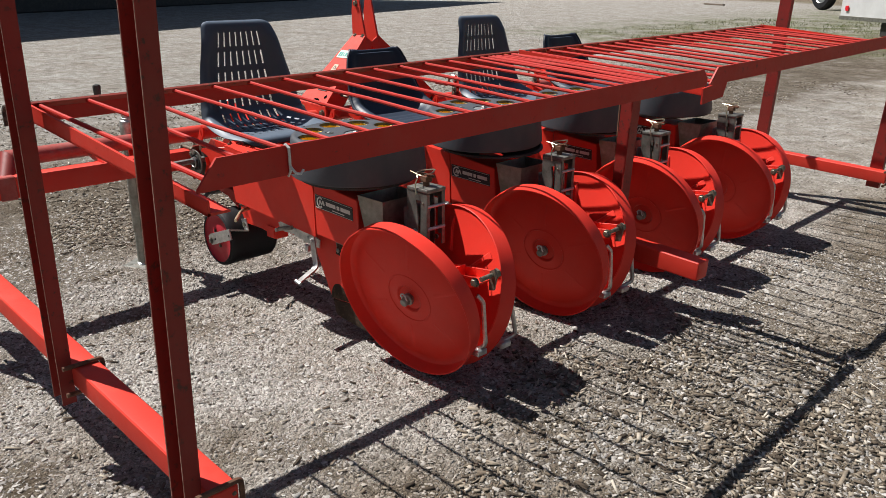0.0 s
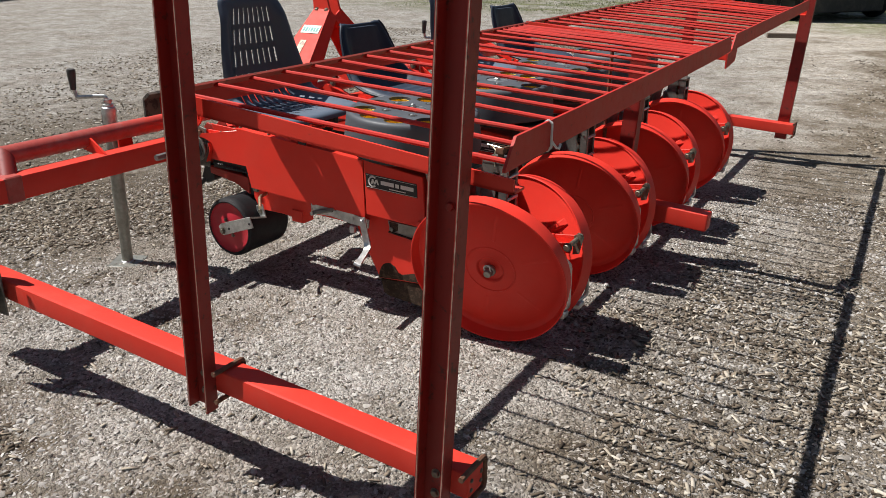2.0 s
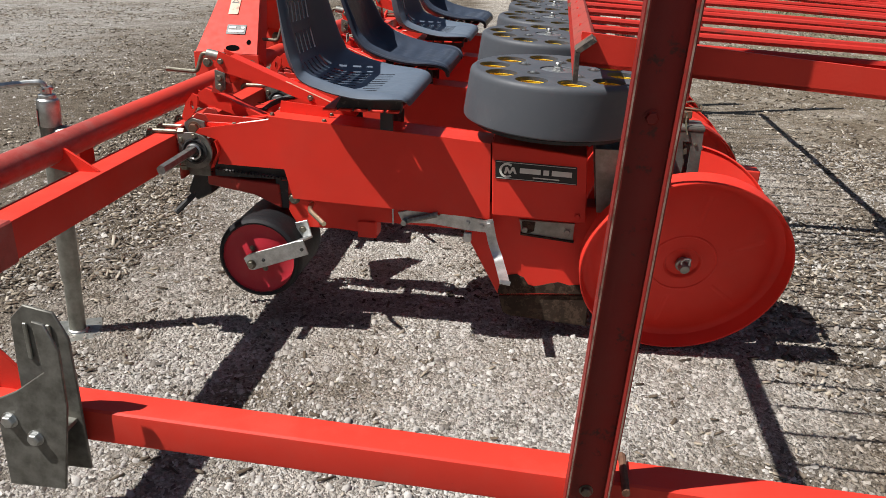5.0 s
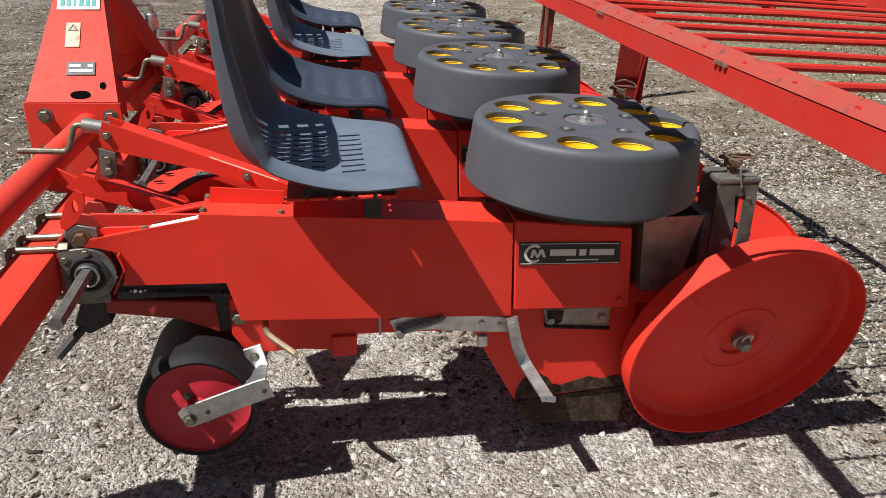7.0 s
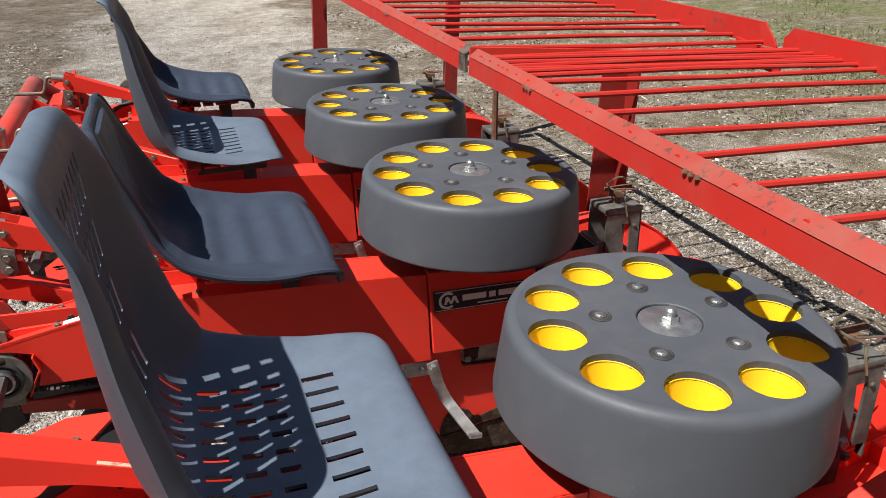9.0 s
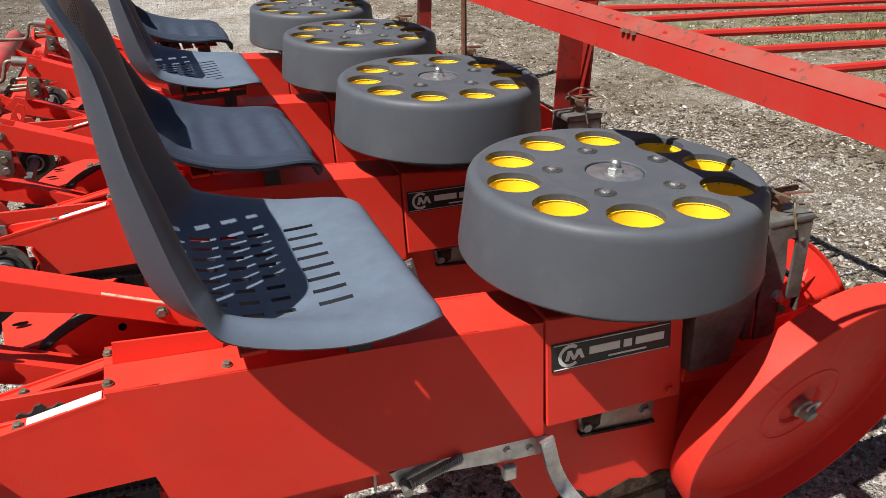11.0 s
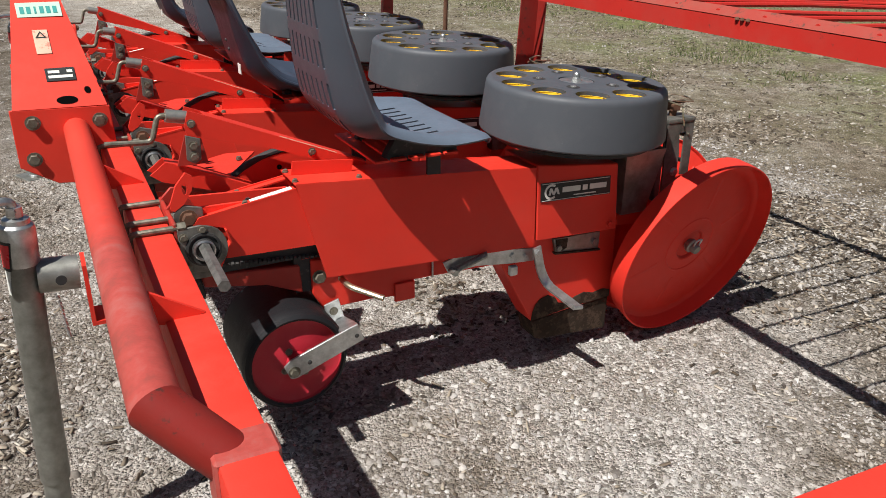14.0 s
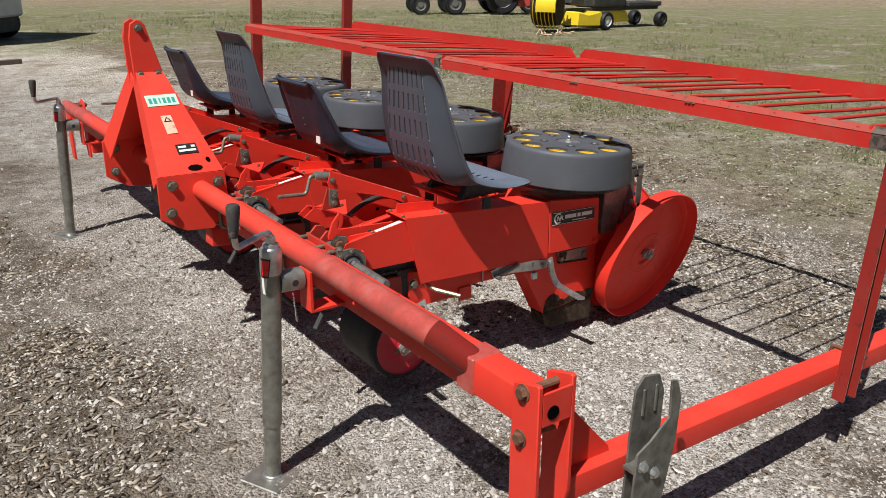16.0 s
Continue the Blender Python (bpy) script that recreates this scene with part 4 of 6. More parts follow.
        part("socket_screw", bolt(bm_new(), m @ pose(0, 0, 0.0008), 0.0062, 0.0035), GALV, body)
    bm = bm_new()
    lathe(bm, [(0.0435, -0.0058), (0.0435, -0.0032), (0.0425, -0.0026), (0.0005, -0.0026)], ax, 40)
    bolt(bm, ax @ pose(0, 0, -0.0026), 0.0125, 0.009)
    lathe(bm, [(0.0072, 0.004), (0.0072, 0.0095), (0.0085, 0.0105), (0.0085, 0.015), (0.006, 0.0185), (0.0004, 0.0195)], ax, 14)
    part("hub_nut", bm, GALV, body, "galvanised hub disc with domed nut")
    part("carousel_post", lathe(bm_new(), [(0.20, -0.134), (0.21, -0.137), (0.21, -0.145), (0.17, -0.147), (0.10, -0.173), (0.05, -0.183)], ax, 40), DARK, u)
    # press wheels, leaning apart at the top
    for s in (-1, 1):
        m = face_to(2.185, s * 0.129, 0.267, (0.1, s, -0.275)) @ Matrix.Diagonal((0.99, 0.99, 0.82, 1))
        outside = [(0.2775, 0.0), (0.2795, -0.0015), (0.2785, -0.03), (0.274, -0.072), (0.272, -0.074), (0.2695, -0.072), (0.266, -0.066), (0.25, -0.064), (0.235, -0.061), (0.11, -0.054), (0.09, -0.054), (0.08, -0.06), (0.05, -0.06), (0.0006, -0.06)]
        dish = [(0.2775, 0.0), (0.275, -0.0015), (0.272, -0.03), (0.268, -0.052), (0.262, -0.058), (0.25, -0.06), (0.238, -0.058), (0.232, -0.054), (0.11, -0.047), (0.0925, -0.046), (0.0905, -0.0435), (0.0875, -0.0435), (0.0855, -0.046), (0.056, -0.045), (0.052, -0.043), (0.048, -0.045), (0.044, -0.054), (0.0006, -0.054)]
        bm = lathe(bm_new(), dish, m, 80)
        lathe(bm, outside, m, 80)
        bmesh.ops.remove_doubles(bm, verts=bm.verts[:], dist=0.0003)
        wheel = part("press_wheel", bm, RED_WHEEL, u, "red dished press wheel")
        for k in range(6):
            a = radians(20 + 60 * k)
            for hh, up in ((-0.0512, 0.0045), (-0.058, -0.008)):
                b = bmesh.new()
                w0, w1 = 0.0125, 0.005
                ps = [(0.115, -w0, hh), (0.235, -w0, hh - 0.006), (0.235, w0, hh - 0.006), (0.115, w0, hh), (0.12, -w1, hh + up), (0.21, -w1, hh + up - 0.005), (0.21, w1, hh + up - 0.005), (0.12, w1, hh + up)]
                v = [b.verts.new(p) for p in ps]
                for f4 in ((3, 2, 1, 0), (4, 5, 6, 7), (0, 1, 5, 4), (1, 2, 6, 5), (2, 3, 7, 6), (3, 0, 4, 7)):
                    b.faces.new([v[i] for i in f4])
                part("rib", join(bm_new(), b, m @ Matrix.Rotation(a, 4, "Z")), RED_WHEEL, wheel)
        bm = lathe(bm_new(), [(0.021, -0.044), (0.021, -0.034), (0.016, -0.03), (0.014, -0.012), (0.012, -0.008), (0.0005, -0.008)], m, 16)
        part("axle_end", bm, GALV_DULL, wheel, "galvanised axle end")
        clip = bent([(0.0, 0.004, 0.004), (0.012, 0.012, 0.006), (0.022, 0.016, 0.008), (0.034, 0.008, 0.01), (0.034, -0.006, 0.01), (0.02, -0.006, 0.008), (0.0, -0.012, 0.004)], 0.008)
        part("hitch_clip", rod(bm_new(), [m @ pose(0, 0, -0.026) @ Matrix.Rotation(radians(80), 4, "Z") @ p for p in clip], 0.0027, 6), GALV, wheel)
        rod_pts = [m @ Vector((0, 0, -0.03)), m @ Vector((0, 0, -0.085))]
        part("axle", rod(bm_new(), rod_pts, 0.016, 14), STEEL, wheel)
    # wheel arm, adjuster and scrapers between the wheels
    arm = part("wheel_arm", prism(bm_new(), [(1.95, 0.362), (2.20, 0.341), (2.42, 0.376), (2.42, 0.371), (2.20, 0.335), (1.95, 0.356)], -0.04, 0.04), RED, u)
    for yy in (-0.045, 0.039):
        part("arm_side", prism(bm_new(), [(1.95, 0.36), (1.95, 0.40), (2.20, 0.375), (2.43, 0.405), (2.44, 0.372), (2.20, 0.335)], yy, yy + 0.006, bevel=0.001), RED, arm)
    part("arm_web", box(bm_new(), 2.30, 2.308, -0.039, 0.039, 0.355, 0.395), RED, arm)
    bm = rod(bm_new(), [(2.43, -0.02, 0.392), (2.43, 0.058, 0.394)], 0.008, 12)
    rod(bm, [(2.43, 0.046, 0.394), (2.43, 0.056, 0.394)], 0.016, 6)
    prism(bm, [(2.418, 0.34), (2.44, 0.345), (2.45, 0.395), (2.438, 0.415), (2.42, 0.405)], 0.030, 0.036)
    bolt(bm, face_to(2.43, -0.045, 0.39, (0, -1, 0)), 0.012, 0.012)
    part("arm_bolt", bm, OLIVE, u)
    for s, lx in ((-1, 2.415), (1, 2.43)):
        pts = bent([(lx, s * 0.0 - 0.02 + (0.09 if s > 0 else 0), 0.335), (lx + 0.012, s * 0.055 + 0.05, 0.315), (lx + 0.005, s * 0.065 + 0.085, 0.155), (lx - 0.02, s * 0.05 + 0.06, 0.135)], 0.02, 5)
        bm = rod(bm_new(), pts, 0.0075, 10)
        box(bm, lx - 0.045, lx + 0.005, s * 0.05 + 0.035, s * 0.05 + 0.08, 0.12, 0.14, 0.003)
        part("scraper", bm, GALV, u, "galvanised bent scraper rod")
    bm = bm_new()
    fork = [(2.108, 0.40), (2.152, 0.40), (2.158, 0.53), (2.150, 0.592), (2.172, 0.592), (2.170, 0.47), (2.196, 0.47), (2.2, 0.6177), (2.108, 0.6177)]
    adj = part("adjuster", box(bm, 2.108, 2.203, -0.032, 0.054, 0.618, 0.632, 0.005, seg=2), GALV_DARK, u, "galvanised depth adjuster fork with screw")
    for yy, ys in ((-0.030, -0.030), (0.047, 0.038)):
        bm = prism(bm_new(), fork, yy, yy + 0.005)
        box(bm, 2.195, 2.2, ys, ys + 0.014, 0.44, 0.6175, 0.001)
        part("side_plate", bm, GALV_DARK, adj)
    part("back_plate", box(bm_new(), 2.085, 2.105, -0.028, 0.05, 0.40, 0.555, 0.003), GALV_DARK, adj)
    for yy, w in ((-0.030, -1), (0.052, 1)):
        for x, z, r in ((2.145, 0.482, 0.010), (2.160, 0.452, 0.007), (2.183, 0.585, 0.004)):
            part("adjuster_bolt", bolt(bm_new(), face_to(x, yy, z, (0, w, 0)), r, r * 0.85), OLIVE if r < 0.009 else GALV, adj)
    for z in (0.50, 0.575):
        part("cross_pin", rod(bm_new(), [(2.198, -0.026, z), (2.198, 0.05, z)], 0.006, 8), GALV, adj)
    for z, w in ((0.55, 0.016), (0.52, 0.012)):
        part("inner_nut", rod(bm_new(), [(2.155, 0.011, z), (2.155, 0.011, z + 0.016)], w, 6), GALV_DULL, adj)
    bm = rod(bm_new(), [(2.155, 0.011, 0.43), (2.155, 0.011, 0.664)], 0.0105, 12)
    prism(bm, [(2.140, -0.003), (2.170, -0.003), (2.170, 0.025), (2.140, 0.025)], 0.646, 0.666, "z", 0.002)
    prism(bm, [(2.122, 0.005), (2.192, 0.005), (2.192, 0.017), (2.122, 0.017)], 0.664, 0.672, "z", 0.0015)
    part("screw_head", bm, RUST, adj, "rusty screw with tommy bar")
    bm = rod(bm_new(), bent([(2.125, -0.03, 0.682), (2.185, -0.038, 0.677), (2.192, 0.0, 0.681), (2.175, 0.035, 0.686), (2.13, 0.022, 0.678), (2.128, -0.01, 0.674), (2.155, -0.026, 0.665), (2.150, -0.034, 0.645), (2.158, -0.036, 0.612)], 0.012), 0.0022, 6)
    part("wire_clip", bm, ZINC, adj, "bent zinc wire clip")
    # front drive wheel
    m = face_to(1.013, -0.128, 0.216, (0, -1, 0))
    tyre = part("drive_wheel", lathe(bm_new(), [(0.103, 0.0), (0.109, 0.003), (0.117, -0.003), (0.1205, -0.014), (0.1205, -0.035), (0.119, -0.04), (0.119, -0.215), (0.112, -0.225), (0.095, -0.226)], m, 56), RUBBER, u, "wide black rubber drive roller with crimson rim")
    part("rim", lathe(bm_new(), [(0.1045, 0.001), (0.101, -0.006), (0.086, -0.012), (0.055, -0.008), (0.044, -0.004), (0.026, -0.003), (0.024, 0.005), (0.0005, 0.005)], m, 48), RED_HUB, tyre)
    part("back_rim", lathe(bm_new(), [(0.096, -0.226), (0.08, -0.22), (0.03, -0.222), (0.0005, -0.22)], m, 32), RED_HUB, tyre)
    for k in range(4):
        a = radians(30 + 90 * k)
        part("rim_bolt", bolt(bm_new(), m @ pose(0.034 * math.cos(a), 0.034 * math.sin(a), -0.004), 0.0065, 0.007), OLIVE, tyre)
    bm = bm_new()
    prism(bm, [(0.977, 0.222), (0.990, 0.190), (1.003, 0.188), (1.166, 0.248), (1.152, 0.290), (1.135, 0.286), (0.992, 0.236)], -0.149, -0.143, bevel=0.001)
    plate = bmesh.new()
    q = [(1.112, -0.146, 0.279), (1.152, -0.146, 0.291), (1.150, -0.055, 0.268), (1.114, -0.055, 0.258)]
    v = [plate.verts.new(p) for p in q] + [plate.verts.new((p[0], p[1], p[2] - 0.006)) for p in q]
    for k in ((0, 1, 2, 3), (7, 6, 5, 4), (0, 4, 5, 1), (1, 5, 6, 2), (2, 6, 7, 3), (3, 7, 4, 0)):
        plate.faces.new([v[i] for i in k])
    join(bm, plate)
    prism(bm, [(1.112, 0.252), (1.152, 0.263), (1.139, 0.317), (1.103, 0.306)], -0.060, -0.054, bevel=0.001)
    brk = part("wheel_bracket", bm, GALV, u, "bright galvanised wheel bracket")
    for x, yy, z, rr in ((0.999, -0.149, 0.206, 0.0105), (1.035, -0.149, 0.222, 0.004), (1.148, -0.149, 0.262, 0.004), (1.125, -0.060, 0.288, 0.008)):
        part("bracket_bolt", bolt(bm_new(), face_to(x, yy, z, (0, -1, 0)), rr, rr * 0.8), OLIVE if rr > 0.005 else DARK, brk)
    part("wheel_axle", rod(bm_new(), [(1.0, -0.145, 0.206), (1.01, -0.05, 0.222)], 0.009, 8), OLIVE, brk)
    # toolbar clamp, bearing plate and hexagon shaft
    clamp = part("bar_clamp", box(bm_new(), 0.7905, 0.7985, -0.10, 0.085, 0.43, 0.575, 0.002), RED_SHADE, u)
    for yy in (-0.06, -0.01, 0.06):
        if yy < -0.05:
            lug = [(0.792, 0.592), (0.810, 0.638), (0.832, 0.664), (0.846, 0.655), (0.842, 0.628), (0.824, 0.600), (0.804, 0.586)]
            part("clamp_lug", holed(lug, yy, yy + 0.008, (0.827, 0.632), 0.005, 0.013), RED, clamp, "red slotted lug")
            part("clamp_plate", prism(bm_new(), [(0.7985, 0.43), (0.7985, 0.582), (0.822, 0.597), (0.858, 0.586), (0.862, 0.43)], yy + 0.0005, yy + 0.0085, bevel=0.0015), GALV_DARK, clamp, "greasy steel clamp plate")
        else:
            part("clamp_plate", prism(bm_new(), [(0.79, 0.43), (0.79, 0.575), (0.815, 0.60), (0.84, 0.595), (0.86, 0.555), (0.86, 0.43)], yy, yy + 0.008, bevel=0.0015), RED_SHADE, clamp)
    for yy in (-0.095, -0.035, 0.08):
        bm = rod(bm_new(), bent([(0.80, yy, 0.564), (0.708, yy, 0.564), (0.708, yy, 0.467), (0.80, yy, 0.467)], 0.012, 3), 0.0065, 10)
        rod(bm, [(0.7985, yy, 0.564), (0.815, yy, 0.564)], 0.012, 6)
        rod(bm, [(0.7985, yy, 0.467), (0.815, yy, 0.467)], 0.012, 6)
        part("u_bolt", bm, OLIVE, clamp)
    bm = bm_new()
    bolt(bm, face_to(0.828, -0.06, 0.568, (0, -1, 0)), 0.014, 0.012)
    part("clamp_bolt", bm, RUST, clamp)
    dee = [(0.797, 0.563), (0.842, 0.566)] + [(0.845 + 0.048 * math.cos(radians(80 - 10 * k)), 0.514 + 0.05 * math.sin(radians(80 - 10 * k))) for k in range(18)] + [(0.80, 0.468)]
    plate = prism(bm_new(), dee[::-1], -0.105, -0.099, bevel=0.001)
    plate_ob = part("bearing_plate", plate, GALV_DARK, u)
    m = face_to(0.844, -0.105, 0.515, (0, -1, 0))
    bm = lathe(bm_new(), [(0.036, 0), (0.036, 0.004), (0.031, 0.005), (0.03, 0.001), (0.024, 0.001), (0.023, 0.009), (0.018, 0.011), (0.012, 0.012)], m, 28)
    part("bearing", bm, DARK, plate_ob)
    part("bearing_sleeve", lathe(bm_new(), [(0.0225, 0.002), (0.0225, 0.012), (0.019, 0.014), (0.016, 0.01)], m, 24), STEEL, plate_ob)
    for x, z in ((0.845, 0.557), (0.807, 0.545), (0.809, 0.482)):
        part("plate_screw", bolt(bm_new(), face_to(x, -0.105, z, (0, -1, 0)), 0.007, 0.006), OLIVE, plate_ob)
    part("hex_shaft", rod(bm_new(), [(0.846, 0.12, 0.526), (0.843, -0.303, 0.517)], 0.0125, 6), SHAFT, u, "dull steel hexagon drive shaft stub")
    # linkage and depth crank
    for yy, z0, z1 in ((-0.05, 0.585, 0.583), (-0.008, 0.598, 0.588)):
        part("link_bar", prism(bm_new(), [(0.835, z0), (1.05, z1), (1.05, z1 - 0.034), (0.835, z0 - 0.034)], yy, yy + 0.006, bevel=0.001), RED, u)
    low = [(0.778, 0.630), (0.79, 0.638), (0.812, 0.655), (0.85, 0.642), (1.03, 0.560), (1.03, 0.537), (0.80, 0.613)]
    bm = prism(bm_new(), low, 0.063, 0.067)
    prism(bm, low, 0.103, 0.107)
    prism(bm, [(0.812, 0.6545), (0.85, 0.6415), (1.03, 0.5595), (1.03, 0.5565), (0.85, 0.6385), (0.812, 0.6515)], 0.0665, 0.1035)
    part("lower_link", bm, RED, u, "red channel link")
    web = [(0.857, 0.728), (0.868, 0.763), (0.90, 0.750), (1.258, 0.603), (1.262, 0.578), (1.235, 0.585), (1.04, 0.661), (0.887, 0.702), (0.862, 0.71)]
    bm = prism(bm_new(), web, 0.052, 0.056)
    prism(bm, web, 0.096, 0.10)
    prism(bm, [(0.90, 0.7505), (1.262, 0.602), (1.262, 0.598), (0.90, 0.7465)], 0.0525, 0.0995)
    top = part("top_link", bm, RED, u, "red channel link with chipped edges")
    part("chipped_strip", prism(bm_new(), [(1.06, 0.6858), (1.19, 0.6325), (1.19, 0.6315), (1.06, 0.6848)], 0.0535, 0.060), CREAM_STICKER, top)
    for x, z in ((0.872, 0.735), (1.13, 0.643)):
        part("link_bolt", bolt(bm_new(), face_to(x, 0.052, z, (0, -1, 0)), 0.007, 0.006), OLIVE, top)
    bm = prism(bm_new(), [(0.856, 0.713), (0.886, 0.703), (0.884, 0.658), (0.87, 0.65), (0.854, 0.66)], 0.042, 0.048, bevel=0.001)
    lp = part("link_plate", bm, GALV_DARK, u)
    for x, z in ((0.87, 0.69), (0.87, 0.667)):
        part("link_screw", bolt(bm_new(), face_to(x, 0.042, z, (0, -1, 0)), 0.008, 0.007), OLIVE, lp)
    part("link_web", prism(bm_new(), [(0.835, 0.645), (0.857, 0.71), (0.89, 0.70), (0.90, 0.645)], 0.056, 0.062), RED_SHADE, u)
    bm = rod(bm_new(), [(0.875, 0.075, 0.742), (0.825, 0.075, 0.752)], 0.014, 14)
    sleeve = part("crank_sleeve", bm, GALV_DULL, u)
    pts = bent([(0.835, 0.075, 0.75), (0.81, 0.075, 0.753), (0.792, 0.07, 0.70), (0.70, 0.07, 0.705)], 0.012, 4)
    part("crank", rod(bm_new(), pts, 0.006, 10), OLIVE, sleeve, "bent dull-plated crank handle")
    bm = bmesh.new()
    q = [(0.885, 0.275, 0.562), (0.925, 0.30, 0.580), (0.985, 0.325, 0.584), (1.06, 0.32, 0.583), (0.957, 0.122, 0.592), (0.912, 0.13, 0.586)]
    v = [bm.verts.new(p) for p in q] + [bm.verts.new((p[0], p[1], p[2] - 0.005)) for p in q]
    bm.faces.new(v[:6])
    bm.faces.new(v[:5:-1])
    for i in range(6):
        bm.faces.new((v[i], v[i + 6], v[(i + 1) % 6 + 6], v[(i + 1) % 6]))
    guard = part("link_guard", join(bm_new(), bm), RED, u, "bent red guard plate with two slots")
    for x, yy, z in ((0.925, 0.205, 0.5895), (0.935, 0.265, 0.5865)):
        slot = bmesh.new()
        slot.faces.new([slot.verts.new((x + 0.012 * math.cos(math.pi * k / 8), yy + 0.006 * math.sin(math.pi * k / 8), z)) for k in range(16)])
        part("guard_slot", slot, HOLE, guard)
    part("guard_bolt", bolt(bm_new(), face_to(1.005, 0.25, 0.588, (0, 0, 1)), 0.006, 0.007), OLIVE, guard)
    arch = bent([(0.945, 0.128, 0.572), (0.985, 0.128, 0.602), (1.03, 0.128, 0.624), (1.08, 0.128, 0.636), (1.13, 0.128, 0.628), (1.17, 0.128, 0.60)], 0.04, 5)
    part("hose", rod(bm_new(), arch, 0.008, 10), DARK, u, "black rubber hose")
    bm = prism(bm_new(), [(0.94, 0.47), (0.945, 0.566), (0.985, 0.595), (1.03, 0.617), (1.08, 0.629), (1.13, 0.621), (1.17, 0.593), (1.17, 0.47)], 0.122, 0.127)
    rod(bm, [(1.08, 0.03, 0.53), (1.08, 0.124, 0.53)], 0.012, 10)
    arched = part("arch_plate", bm, RED, u, "red arched plate under the hose")
    hole = lathe(bm_new(), [(0.0005, 0.0008), (0.006, 0.0008), (0.006, -0.001)], face_to(1.07, 0.1215, 0.595, (0, -1, 0)), 12)
    part("plate_hole", hole, HOLE, arched)
    bm = prism(bm_new(), [(1.06, 0.612), (1.20, 0.602), (1.205, 0.632), (1.065, 0.645)], -0.012, -0.008)
    part("guard_strip", bm, RED, u)
    # seat mount
    for x, yy in ((1.376, -0.075), (1.376, 0.085), (1.255, 0.085)):
        part("mount_post", box(bm_new(), x - 0.017, x + 0.017, yy - 0.004, yy + 0.004, 0.575, 0.6485, 0.001), DARK, u, "dark olive post under the seat")
    for i in range(5):
        part("mount_slat", box(bm_new(), 1.215 + 0.042 * i, 1.249 + 0.042 * i, -0.12, 0.14, 0.648, 0.654, 0.001), RED, u)
    # unseen dark bracket, added to fill the black void under the toolbar
    bm = prism(bm_new(), [(0.80, 0.43), (0.84, 0.43), (0.85, 0.37), (0.80, 0.345), (0.775, 0.37)], -0.03, 0.03, bevel=0.004)
    rod(bm, [(0.80, -0.02, 0.37), (0.74, -0.05, 0.31)], 0.009, 8)
    part("void_bracket", bm, DARK, u)
    return u


unit = planting_unit()
units = [unit] + [copy_thing(unit, SET @ pose(0, 0.3 + 0.7 * k, 0)) for k in (1, 2, 3)]
# each carousel sits a little differently on its unit, turned to another cup
for one, shift, turn in zip(units, ((0, 0, 0), (-0.034, -0.012, 0.009), (-0.03, -0.02, -0.002), (-0.026, -0.002, -0.013)), (0, -4, -1, -16)):
    for child in one.children:
        if child.name.split(".")[0] == "carousel":
            child.matrix_basis = Matrix.Translation(Vector(DRUM) + Vector(shift)) @ Matrix.Rotation(radians(turn), 4, "Z") @ Matrix.Translation(-Vector(DRUM))


# ---- seats ----
def smooth_line(pts, n):
    """Points evenly along a rounded line."""
    pts = [Vector(p) for p in pts]
    dense = []
    for i in range(len(pts) - 1):
        p0, p1, p2, p3 = pts[max(i - 1, 0)], pts[i], pts[i + 1], pts[min(i + 2, len(pts) - 1)]
        for k in range(20):
            t = k / 20
            dense.append(0.5 * ((2 * p1) + (p2 - p0) * t + (2 * p0 - 5 * p1 + 4 * p2 - p3) * t * t + (3 * p1 - p0 - 3 * p2 + p3) * t ** 3))
    dense.append(pts[-1])
    lengths = [0]
    for a, b in zip(dense, dense[1:]):
        lengths.append(lengths[-1] + (b - a).length)
    out, j = [], 0
    for i in range(n):
        want = lengths[-1] * i / (n - 1)
        while j < len(dense) - 2 and lengths[j + 1] < want:
            j += 1
        t = (want - lengths[j]) / max(1e-9, lengths[j + 1] - lengths[j])
        out.append(dense[j].lerp(dense[j + 1], min(1, max(0, t))))
    return out


